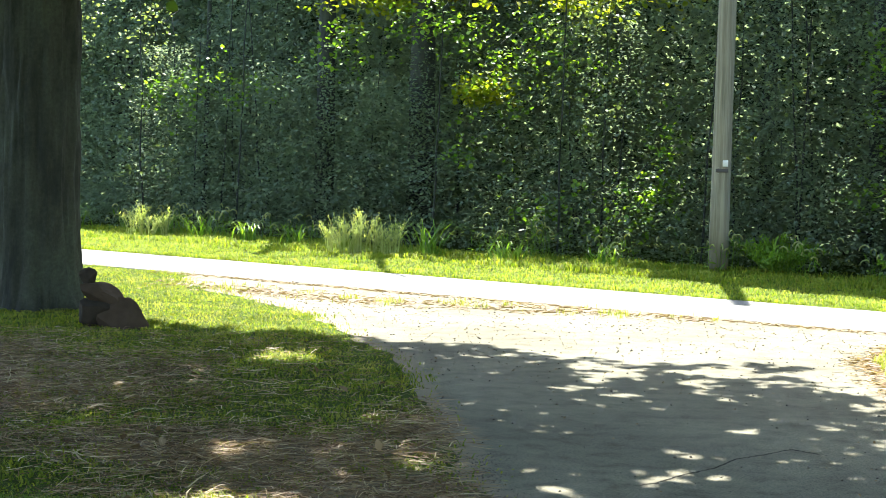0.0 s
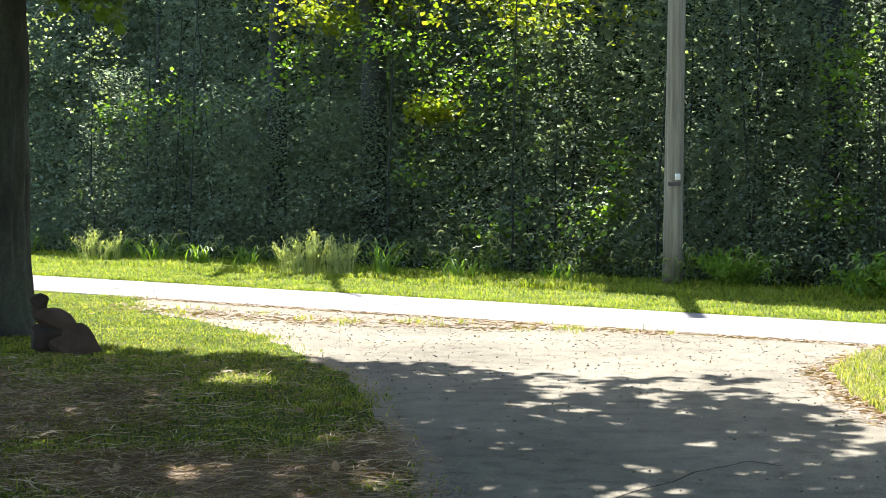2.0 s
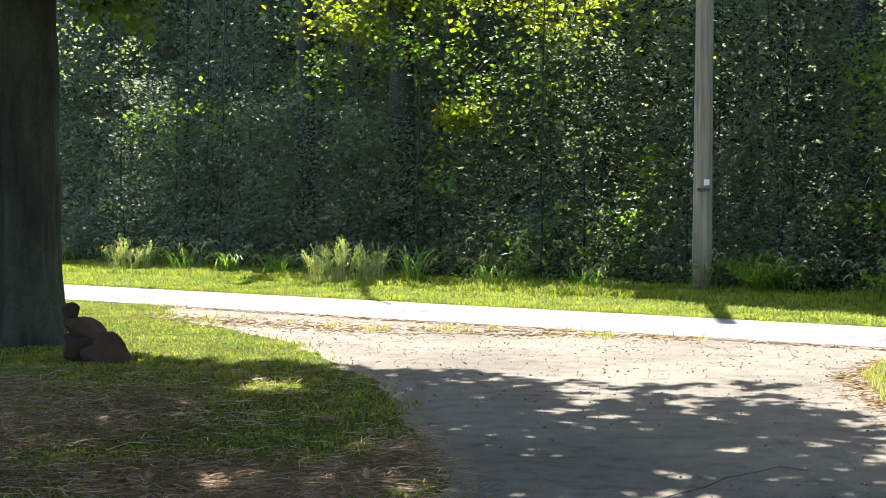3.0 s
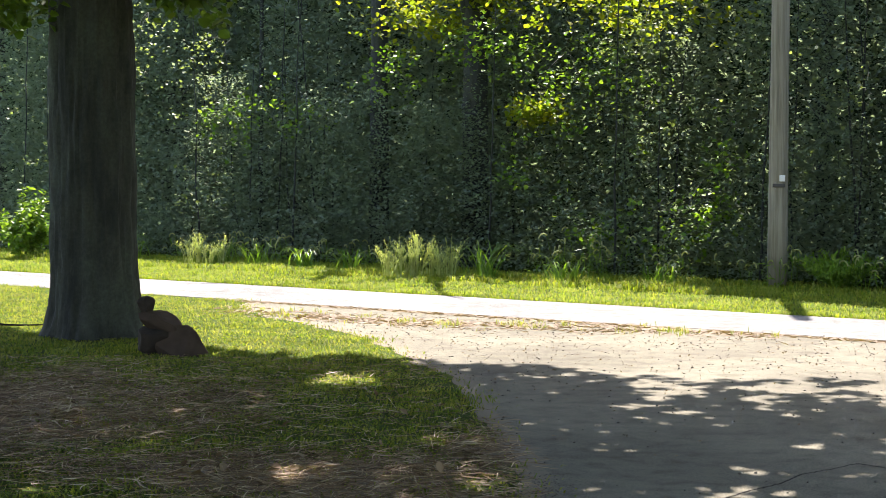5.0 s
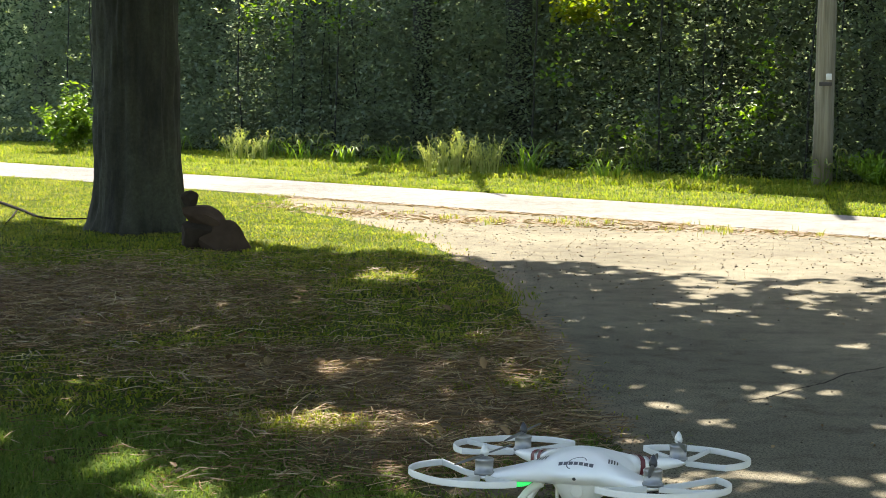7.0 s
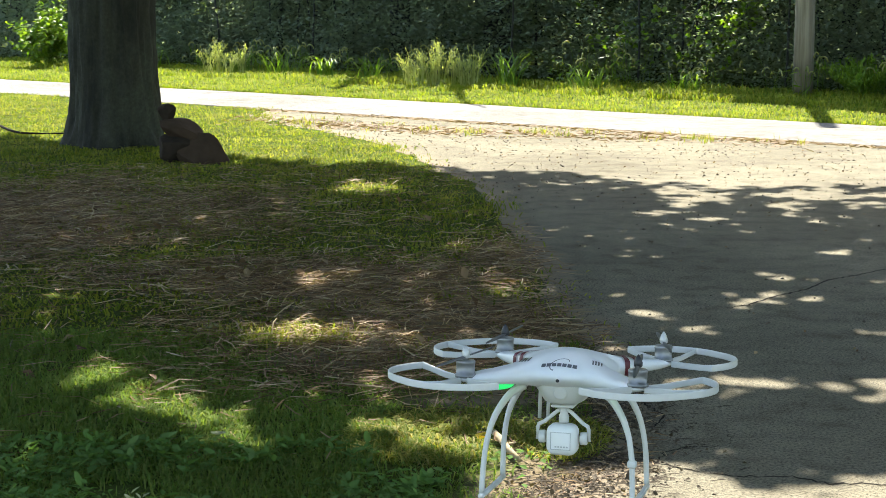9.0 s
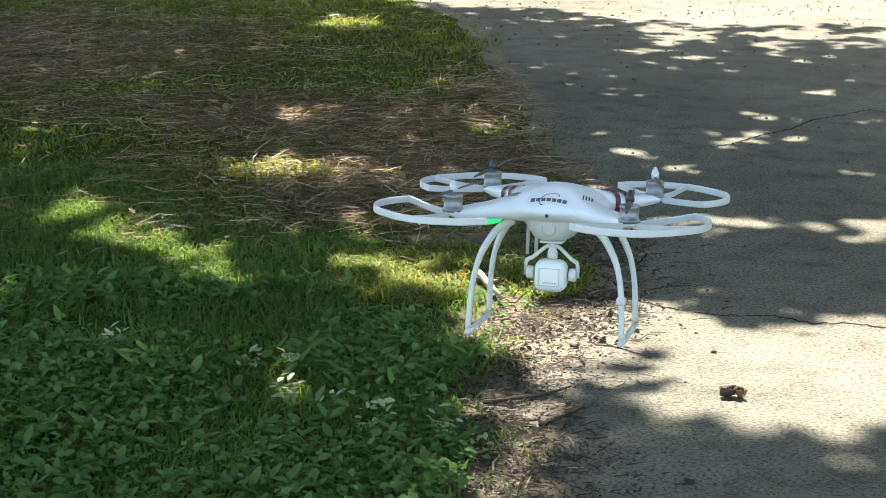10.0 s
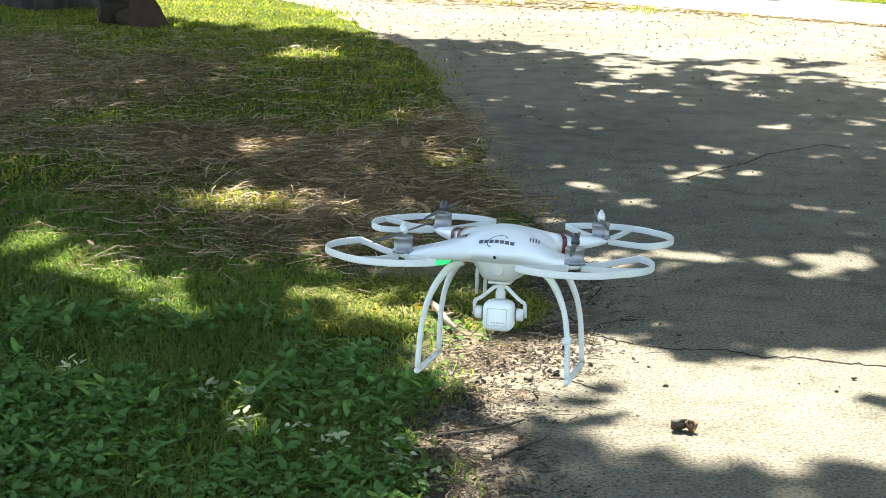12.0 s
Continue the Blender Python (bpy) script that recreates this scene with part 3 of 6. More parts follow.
def crown_points(rng, n, x0, x1, y0, y1, z0, z1):
    """Leaf places in a crown whose shade covers x0..x1, y0..y1 of the ground, clumped on twigs, with the openings left free."""
    k = n // 22
    gx, gy = rng.uniform(x0, x1, k), rng.uniform(y0, y1, k)
    z = rng.uniform(z0, z1, k)
    c = np.stack([gx + SHIFT.x * z, gy + SHIFT.y * z, z], 1)
    p = np.repeat(c, 22, 0) + rng.normal(0, 1, (k * 22, 3)) * np.array([0.30, 0.30, 0.16])
    q = p[:, :2] - p[:, 2:] * np.array([[SHIFT.x, SHIFT.y]])
    keep = np.ones(len(p), bool)
    wob = 0.28 * field(q[:, 0], q[:, 1], 2.2, 3.1)
    keep &= q[:, 1] < np.interp(q[:, 0], SHADE_X, SHADE_Y) + wob * 1.6 - 0.1 + 0.5 * field(q[:, 0], q[:, 1], 4.8, 6.1)
    # leaves lifted along the sun's path to give a soft, even shade before the band
    over = (q[:, 1] < 4.9) & (q[:, 1] > 2.5) & (q[:, 0] > -0.45)
    p = p + np.where(over, 0.35, 0.0)[:, None] * rng.normal(0, 1, p.shape) + (np.where(over, 4.0, 0.0) * rng.uniform(0.8, 1.2, len(p)))[:, None] * np.array([[SHIFT.x, SHIFT.y, 1.0]])
    q = p[:, :2] - p[:, 2:] * np.array([[SHIFT.x, SHIFT.y]])
    keep &= ~over | (rng.uniform(0, 1, len(p)) < np.interp(q[:, 0], [-0.3, 0.1], [0.55, 0.84]))
    band = (q[:, 0] > -0.55) & (q[:, 1] > np.interp(q[:, 0], *BAND_LOW) - 0.07) & (q[:, 1] < np.interp(q[:, 0], *BAND_HIGH) + 0.07)
    keep &= ~band | (inside(q[:, 0], q[:, 1], SPRAY_SHADE) & ~inside(q[:, 0], q[:, 1], SPRAY_HOLE))
    # leaves thinned at the crown's far rim to lay sun flecks on the driveway's mouth
    rim = (q[:, 0] > 0.12 + 0.5 * wob) & (q[:, 1] > np.interp(q[:, 0], SHADE_X, SHADE_Y) - 2.3)
    deep = np.clip((np.interp(q[:, 0], SHADE_X, SHADE_Y) - q[:, 1]) / 2.3, 0, 1)
    keep &= ~rim | (field(q[:, 0], q[:, 1], 7.0, 7.7) > 0.42 - 1.0 * np.abs(deep - 0.3))
    fine = field(q[:, 0], q[:, 1], 5.2, 1.9)
    keep &= (fine < 0.56) | (q[:, 1] < 5.6)
    for cx, cy, a, b, turn in GAPS:
        t = radians(turn)
        dx, dy = q[:, 0] - cx, q[:, 1] - cy
        e = ((dx * math.cos(t) + dy * math.sin(t)) / a) ** 2 + ((-dx * math.sin(t) + dy * math.cos(t)) / b) ** 2
        keep &= (e > 1.3 + wob * 1.4 + 1.3 * fine) | (rng.uniform(0, 1, len(p)) < 0.05)
    return p[keep]


TREE_AT = (-4.99, 16.95)
maple = empty("maple_tree", (TREE_AT[0], TREE_AT[1], 0), "large old maple with furrowed grey-brown bark in its own shade", "tree")
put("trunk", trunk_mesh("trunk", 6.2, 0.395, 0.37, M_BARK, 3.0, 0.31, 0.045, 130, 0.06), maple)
rng = np.random.default_rng(5)
for i, (dx, dy, dz) in enumerate([(3.5, 1.0, 4.0), (4.0, -2.2, 3.2), (0.5, -3.5, 4.0), (-3.5, -1.0, 3.5), (-1.0, 3.0, 4.2), (2.0, 3.5, 4.0), (0.0, 0.0, 5.0)]):
    limb("limb", maple, (0.15 * dx / 4, 0.15 * dy / 4, 5.4), (dx, dy, 5.6 + 0.6 * dz), 0.2, 0.05, M_BARK, i * 3.3)
p = crown_points(rng, 108000, -9.5, 1.2, -1.5, 18.5, 5.0, 7.8)
cv = leaves(rng, p - np.array([TREE_AT[0], TREE_AT[1], 0]), 0.17, 0.95, 0.2, far=True)
put("crown", mesh_from("crown", cv[0], cv[1], M_CANOPY), maple, "dense green leaf crown")

# leafy twigs hanging low beside the trunk
for dx, dz, wide, seed in ((-0.85, 3.17, 0.36, 61), (1.0, 3.27, 0.4, 62)):
    rg = np.random.default_rng(seed)
    limb("low_branch", maple, (0.25 * dx, -0.1, 5.2), (dx, 0.0, dz + 0.15), 0.035, 0.01, M_BARK, seed)
    c = np.repeat(rg.normal(0, 1, (26, 3)) * np.array([wide * 0.6, 0.3, 0.13]), 10, 0) + rg.normal(0, 0.07, (260, 3)) + np.array([dx, 0.0, dz])
    cv = leaves(rg, c, 0.11, 0.85, 0.5)
    put("low_leaves", mesh_from("low_leaves", cv[0], cv[1], M_CANOPY), maple, "green leaves on a low twig")

# Unseen tree, added so that its crown shades the driveway.
second = empty("maple_tree", (8.2, 13.5, 0), "unseen leafy maple added to shade the driveway", "tree")
put("trunk", trunk_mesh("trunk", 6.2, 0.33, 0.26, M_BARK, 8.0, 0.22, 0.03, 32, 0.2), second)
for i, (dx, dy, dz) in enumerate([(-5.0, -1.0, 2.6), (-4.0, 2.5, 3.0), (-3.0, -4.0, 3.2), (2.5, 1.0, 3.5), (0.5, -3.0, 4.0), (0, 0, 5.0)]):
    limb("limb", second, (0.1 * dx / 4, 0.1 * dy / 4, 5.4), (dx, dy, 5.6 + 0.6 * dz), 0.16, 0.04, M_BARK, 40 + i * 3.3)
# Crown stretched far back to keep sky light off the driveway.
p = crown_points(rng, 82000, 0.4, 9.0, -6.0, 15.0, 5.2, 7.8)
cv = leaves(rng, p - np.array([8.2, 13.5, 0]), 0.16, 0.95, 0.2, far=True)
put("crown", mesh_from("crown", cv[0], cv[1], M_CANOPY), second, "green leaf crown with gaps")


# ---- field stones at the foot of the maple ----
def stone(at, size, turn, seed, label, mat, cuts=11):
    """A field stone: a lump knocked flat on several sides, with a rough skin."""
    rg = np.random.default_rng(seed)
    bm = bmesh.new()
    bmesh.ops.create_icosphere(bm, subdivisions=5, radius=1.0)
    planes = [(Vector(rg.normal(0, 1, 3)).normalized(), rg.uniform(0.48, 0.8)) for i in range(cuts)]
    for v in bm.verts:
        for n, d in planes:
            k = v.co.dot(n) - d
            if k > 0:
                v.co -= n * k
        c = v.co.copy()
        v.co *= 1 + 0.05 * noise.noise(c * 3 + Vector((seed, 0, 0))) + 0.025 * noise.noise(c * 9 + Vector((0, seed, 0)))
        v.co = Vector((v.co.x * size[0] * 0.58, v.co.y * size[1] * 0.58, v.co.z * size[2] * 0.58))
    return tagged(part("field_stone", bm, mat, None, label, at=pose(*at, *turn)), "", "stone", "stones at the maple")


stone((-3.73, 15.3, 0.05), (0.4, 0.4, 0.36), (0, 10, 10), 22, "low rounded reddish-brown field stone at the foot of the maple", M_ROCK_RED, 6)
stone((-4.0, 15.36, 0.07), (0.4, 0.34, 0.34), (0, 0, 30), 5, "squat dark brown field stone beside the maple trunk", M_ROCK, 14)
stone((-3.985, 15.4, 0.275), (0.47, 0.32, 0.24), (0, 27, 0), 7, "tilted brown field stone lying on another stone", M_ROCK_RED, 14)
stone((-4.075, 15.42, 0.41), (0.165, 0.16, 0.16), (0, 0, 20), 12, "small dark knob of stone on top of the pile", M_ROCK, 9)


# ---- utility pole ----
pole = empty("utility_pole", (2.23, 25.18, 0), "grey weathered wooden utility pole at the edge of the wood", "pole")
bm = bmesh.new()
tube(bm, [(0.0035 * z, 0, z - 0.2) for z in (0, 1.2, 2.4, 3.6, 5, 7, 9)], [0.142, 0.136, 0.13, 0.125, 0.12, 0.11, 0.10], 24)
for v in bm.verts:
    v.co.x += 0.004 * noise.noise(Vector((v.co.x * 20, v.co.y * 20, v.co.z * 0.7)))
part("shaft", bm, M_POLE, pole)
bm = round_box(bmesh.new(), (0.075, 0.03, 0.085), (0.045, -0.142, 1.50), 0.006)
part("tag", bm, M_TAG, pole, "small white tag")
bm = round_box(bmesh.new(), (0.17, 0.02, 0.05), (0.0, -0.142, 1.40), 0.004)
part("plate", bm, M_TAGD, pole, "dark metal plate")
for z in (1.36, 1.44):
    bm = lathe(bmesh.new(), [(0.006, 0), (0.006, 0.012)], 8)
    part("bolt", bm, M_METAL, pole, "", at=pose(-0.05, -0.15, z, 90))


# ---- the wood ----
rng = np.random.default_rng(11)


def wood_points(rng, n, u0, u1, w0, w1, z0, z1, per, spread, hole=-0.42):
    k = n // per
    u, w, z = rng.uniform(u0, u1, k), rng.uniform(w0, w1, k), z0 + (z1 - z0) * rng.uniform(0, 1, k)
    c = np.stack([EDGE.x + ALONG.x * u + ACROSS.x * w, EDGE.y + ALONG.y * u + ACROSS.y * w, z], 1)
    # uneven density: dark holes between the sprays
    d = field(u, z, 0.5, 2.0) + 0.6 * field(u, z, 1.5, 5.0) + 0.3 * field(w, z, 1.1, 8.0)
    c = c[d > hole + 0.22 * rng.uniform(-1, 1, k) - 0.22 * np.clip(z - 1.8, 0, 2)]
    p = np.repeat(c, per, 0) + rng.normal(0, 1, (len(c) * per, 3)) * np.array(spread)
    return p[p[:, 2] > 0.03]


def sunlit_side(p):
    """How far a place stands out before the wood's shade line."""
    w = lane_w(p[:, 0], p[:, 1])
    return w - p[:, 2] * SHIFT.y * 0.85


# leaf sprays that a shaft of sun reaches in the wood: along, height, half width, half height, leaves
GOLDEN = [(-12.0, 2.6, 0.6, 0.25, 140), (-13.2, 2.35, 0.3, 0.3, 70), (-5.0, 3.0, 0.5, 0.3, 150), (-6.0, 2.9, 0.4, 0.3, 100), (-6.5, 1.75, 0.3, 0.3, 70), (-5.2, 0.5, 0.25, 0.3, 80),
          (-3.9, 0.85, 0.4, 0.28, 130), (-3.3, 1.0, 0.28, 0.2, 100), (-3.0, 1.75, 0.14, 0.4, 70), (0.6, 2.85, 0.28, 0.5, 260), (0.4, 1.2, 0.25, 0.35, 110), (-7.0, 3.6, 0.4, 0.3, 180), (-9.1, 3.2, 0.5, 0.3, 130)]
PALE = [(-15.6, 4.0, 0.32, 0.45, 210), (-13.4, 3.4, 0.35, 0.4, 120), (-13.6, 1.4, 0.3, 0.45, 80), (-4.45, 3.55, 0.35, 0.22, 150), (-1.9, 3.3, 0.4, 0.4, 80), (-4.3, 2.4, 0.4, 0.3, 80), (-1.8, 2.0, 0.4, 0.3, 45),
        (-0.8, 2.6, 0.3, 0.4, 50), (-20.3, 3.3, 0.4, 0.3, 80), (1.9, 1.0, 0.3, 0.4, 60), (-17.6, 2.2, 0.4, 0.4, 60)]
# openings put in the crowns to light the wood's front: along, height, half sizes, how open
LIT = [(-15.3, 4.1, 0.7, 0.7, 1.1), (-12.7, 3.6, 1.1, 0.8, 0.55), (-12.6, 1.6, 0.9, 0.7, 0.58), (-10.1, 4.3, 1.1, 0.5, 1.3), (-8.9, 3.3, 0.9, 0.45, 1.15), (-8.6, 4.3, 0.4, 0.5, 1.1),
       (-7.2, 3.4, 0.4, 1.1, 1.1), (-6.3, 4.0, 0.7, 0.6, 1.3), (-5.6, 4.3, 0.7, 0.4, 1.3), (-4.2, 3.6, 1.0, 0.6, 1.15), (-2.9, 2.6, 0.6, 0.6, 0.85), (-6.6, 2.57, 0.5, 0.3, 1.5), (-4.9, 2.7, 2.4, 0.95, 1.12),
       (-4.0, 0.95, 0.45, 0.3, 1.2), (-3.1, 1.0, 0.38, 0.25, 1.2), (-2.9, 1.5, 0.22, 0.9, 1.05), (-2.0, 3.7, 0.22, 0.7, 1.05), (-0.7, 2.75, 0.5, 0.5, 0.9), (1.2, 3.6, 1.2, 0.7, 0.98), (-1.2, 3.9, 0.6, 0.5, 0.98), (-0.4, 1.2, 0.9, 0.8, 0.72), (-1.0, 2.2, 0.7, 0.7, 0.85), (2.6, 2.2, 0.8, 1.2, 0.8), (3.6, 3.4, 0.7, 0.8, 0.9), (-0.6, 1.9, 0.16, 0.3, 1.0),
       (0.4, 1.2, 0.4, 0.5, 1.2), (0.8, 2.7, 0.5, 0.9, 1.15), (0.9, 4.2, 0.7, 0.6, 1.25), (-5.7, 1.0, 1.5, 0.7, 0.64), (-20.3, 3.0, 0.8, 1.0, 0.52), (-8.3, 1.3, 0.5, 0.6, 0.55)]
SUN_IN = ACROSS.dot(SUN_DIR)


def crown_open(p, above=0.35):
    """True where a leaf leaves the sun's way to a lit place of the wood's front free or does not stand in it."""
    w = lane_w(p[:, 0], p[:, 1])
    s = np.maximum(0, (w - 7.2) / SUN_IN)
    q = p - s[:, None] * np.array(SUN_DIR)
    u = (q[:, 0] - EDGE.x) * ALONG.x + (q[:, 1] - EDGE.y) * ALONG.y
    best = np.zeros(len(p))
    for cu, cz, a, b, k in LIT:
        best = np.maximum(best, k * np.exp(-((u - cu) / a) ** 2 - ((q[:, 2] - cz) / b) ** 2))
    near = best > 0.12
    rough = np.zeros(len(p))
    rough[near] = 0.42 * field(u[near], q[near, 2], 2.3, 6.0) + 0.34 * field(u[near], q[near, 2], 6.0, 3.0)
    return (best + rough < 0.48) | (p[:, 2] < q[:, 2] + above)


def over_front(p, rg):
    """Thins the crowns whose shade falls deeper in the wood."""
    return (lane_w(p[:, 0], p[:, 1]) - (p[:, 2] - 2.0) * SUN_IN / SUN_DIR.z < 9.0) | (rg.uniform(0, 1, len(p)) < np.interp((p[:, 0] - EDGE.x) * ALONG.x + (p[:, 1] - EDGE.y) * ALONG.y, [-11, -7], [0.3, 0.1]))


SHAFTS = [(u, 7.2, z, 0.9 * a, 0.28) for u, z, a, h, n in GOLDEN + PALE] + [(-6.6, 7.7, 2.55, 0.5, 0.4), (-4.6, 8.4, 3.6, 0.9, 0.6), (-14.5, 8.6, 3.2, 0.8, 0.7), (0.2, 8.6, 3.9, 0.7, 0.5), (2.2, 8.0, 3.6, 0.8, 0.6)]


def open_to_sun(p, reach=0.25):
    """False for leaves that would stand in a shaft, above its lit place."""
    x, y = p[:, 0] - p[:, 2] * SHIFT.x, p[:, 1] - p[:, 2] * SHIFT.y
    u = (x - EDGE.x) * ALONG.x + (y - EDGE.y) * ALONG.y
    w = (x - EDGE.x) * ACROSS.x + (y - EDGE.y) * ACROSS.y
    keep = np.ones(len(p), bool)
    for su, sw, sz, a, b in SHAFTS:
        g = lane(su, sw)
        gx, gy = g.x - sz * SHIFT.x, g.y - sz * SHIFT.y
        gu = (gx - EDGE.x) * ALONG.x + (gy - EDGE.y) * ALONG.y
        gw = (gx - EDGE.x) * ACROSS.x + (gy - EDGE.y) * ACROSS.y
        keep &= (((u - gu) / a) ** 2 + ((w - gw) / b) ** 2 > 1) | (p[:, 2] < sz + reach)
    return keep


def shade_line(p):
    u = (p[:, 0] - EDGE.x) * ALONG.x + (p[:, 1] - EDGE.y) * ALONG.y
    return np.interp(u, [-7, -4.8, -3.6, -1.5, 1.2, 1.9], [5.9, 5.6, 4.4, 3.9, 3.8, 4.6])


# undergrowth along the edge of the wood
p = wood_points(rng, 330000, -22, 9, 6.8, 10.0, 0.1, 5.4, 12, (0.17, 0.17, 0.12), -0.3)
p = p[open_to_sun(p) & crown_open(p) & ((sunlit_side(p) > 6.15) | (rng.uniform(0, 1, len(p)) < 0.004))]
u_, w_ = rng.uniform(-24, 12, 16000), rng.uniform(7.1, 8.4, 16000)
low = np.stack([EDGE.x + ALONG.x * u_ + ACROSS.x * w_, EDGE.y + ALONG.y * u_ + ACROSS.y * w_, 0.05 + 0.75 * rng.uniform(0, 1, 16000) ** 1.6 * (1 + 0.7 * field(u_, w_, 0.8, 1.5))], 1)
dense = wood_points(rng, 34000, -2.2, 5.0, 6.9, 8.2, 0.1, 4.8, 12, (0.2, 0.2, 0.14), -0.5)
hide = np.concatenate([wood_points(rng, 5200, a, a + 1.5, 7.25, 7.9, 0.1, h, 12, (0.17, 0.17, 0.12), -0.5) for a, h in ((-11.2, 2.9), (-9.2, 2.6))])
p = np.concatenate([p, low, dense[open_to_sun(dense) & crown_open(dense)], hide])
stuff("undergrowth", leaves(rng, p, 0.066, 0.72, 0.6, wild=0.3, far=True), M_FOREST_HAZED, "dense dark green leafy undergrowth at the edge of the wood", "undergrowth")
p = wood_points(rng, 64000, -24, 12, 9.4, 12.5, 0.1, 6.5, 14, (0.4, 0.4, 0.3), -2.0)
p = p[open_to_sun(p) & crown_open(p)]
stuff("deep_foliage", leaves(rng, p, 0.165, 0.75, 0.5, far=True), M_FOREST_HAZED, "shaded foliage deeper in the wood", "foliage")

# young trees and trunks of the wood
def wood_tree(j, u, w, r, h, lean, seed, crown_n, crown_r, label, fork=None):
    b = lane(u, w)
    t = empty("woodland_tree", (b.x, b.y, 0), label, "tree", "trees of the wood")
    put("trunk", trunk_mesh("trunk", h, r, r * 0.6, M_BARK_FAR, seed, 0.25, r * 0.07, 20, 0.35, lean), t)
    top = Vector((lean[0] * h, lean[1] * h, h))
    if fork:
        for s in (-1, 1):
            limb("limb", t, top * (fork / h), top * (fork / h) + Vector((s * 0.9, 0.2, 3.0)), r * 0.6, r * 0.3, M_BARK_FAR, seed + s)
    for i in range(5):
        a = seed + i * 1.9
        limb("limb", t, top * (0.6 + 0.08 * i), top * (0.75 + 0.08 * i) + Vector((math.cos(a), math.sin(a), 0.5)) * crown_r * 0.7, r * 0.35, r * 0.1, M_BARK_FAR, seed + i * 5, 6)
    rg = np.random.default_rng(int(seed * 10))
    q = rg.normal(0, 1, (crown_n // 18, 3))
    q /= np.linalg.norm(q, axis=1)[:, None] + 1e-6
    q *= (rg.uniform(0.25, 1, len(q)) ** 0.5)[:, None] * np.array([crown_r, crown_r, crown_r * 0.8])
    q = np.repeat(q, 18, 0) + rg.normal(0, 0.3, (len(q) * 18, 3)) + np.array(top + Vector((0, 0, 0.3)))
    g = q + np.array([b.x, b.y, 0])
    q = q[(sunlit_side(g) > shade_line(g)) & open_to_sun(g) & crown_open(g) & over_front(g, rg)]
    # this crown's share of the added shade leaves
    q = np.concatenate([q, SHADE_ROOF[SHADE_ROOF_OF == j] - np.array([b.x, b.y, 0])])
    lv = leaves(rg, q, 0.26, 0.9, 0.3, far=True)
    put("crown", mesh_from("crown", lv[0], lv[1], M_CANOPY), t, "green leaf crown")
    return t


FRONT_TREES = [(-10.3, 8.2, 0.18, 8.5, 0.0, None), (-8.2, 8.2, 0.24, 7.5, -0.005, 3.75), (-14.1, 9.2, 0.05, 8.0, 0.01, None), (-18.5, 11.4, 0.14, 8.5, 0, None), (-3.0, 10.4, 0.12, 8.0, 0.02, None), (-0.6, 9.4, 0.19, 8.0, -0.01, None), (1.8, 9.8, 0.16, 8.5, 0.0, None), (5.0, 9.8, 0.18, 8.5, 0, None)]
# further trees, hidden, whose crowns help shade the wood: along, across, height
DEEP_TREES = [(9.5, 10.0, 8.5), (-23.5, 10.5, 9), (-10.8, 12.5, 10), (-5.0, 12.8, 10), (0.5, 13.0, 10), (6.5, 13.0, 10), (-16.5, 13.0, 10), (13, 12.0, 9.5), (-13.8, 12.3, 9.5), (-7.9, 12.6, 9.8), (-2.4, 12.6, 9.6), (-20.0, 12.5, 9.6)]
STANDS = [(t[0], t[1]) for t in FRONT_TREES] + [(t[0], t[1]) for t in DEEP_TREES]
# unseen roof of leaves added to shade the wood, shared out among the crowns
rng_roof = np.random.default_rng(51)
ru, rw, rz = rng_roof.uniform(-27, 13, 4400), rng_roof.uniform(8.0, 19.5, 4400), rng_roof.uniform(7.4, 10.4, 4400)
# its rim, added over the verge to shade it
ru[:1000], rz[:1000] = rng_roof.uniform(-5, 7, 1000), rng_roof.uniform(6.8, 9.5, 1000)
rw[:1000] = rng_roof.uniform(3.9, 6.2, 1000) + rz[:1000] * SUN_IN / SUN_DIR.z
# more clumps, added to cut sky light on the wood's left part
ru[1000:1450], rz[1000:1450] = rng_roof.uniform(-25, -14, 450), rng_roof.uniform(6.8, 9.5, 450)
rw[1000:1450] = rng_roof.uniform(6.3, 7.8, 450) + rz[1000:1450] * SUN_IN / SUN_DIR.z
SHADE_ROOF = np.repeat(np.stack([EDGE.x + ALONG.x * ru + ACROSS.x * rw, EDGE.y + ALONG.y * ru + ACROSS.y * rw, rz], 1), 18, 0) + rng_roof.normal(0, 0.33, (4400 * 18, 3))
SHADE_ROOF = SHADE_ROOF[(sunlit_side(SHADE_ROOF) > shade_line(SHADE_ROOF)) & open_to_sun(SHADE_ROOF) & crown_open(SHADE_ROOF) & over_front(SHADE_ROOF, rng_roof)]
ru, rw = (SHADE_ROOF[:, 0] - EDGE.x) * ALONG.x + (SHADE_ROOF[:, 1] - EDGE.y) * ALONG.y, lane_w(SHADE_ROOF[:, 0], SHADE_ROOF[:, 1])
SHADE_ROOF_OF = np.argmin([np.hypot(ru - a, rw - b) for a, b in STANDS], axis=0)
for j, (u, w, r, h, lean, fork) in enumerate(FRONT_TREES + [(u, w, 0.2, h, 0.0, None) for u, w, h in DEEP_TREES]):
    wood_tree(j, u, w, r, h, (lean, 0.0), 2.0 + j * 1.7, 6600, 3.3, "tall shaded woodland tree behind the undergrowth", fork)

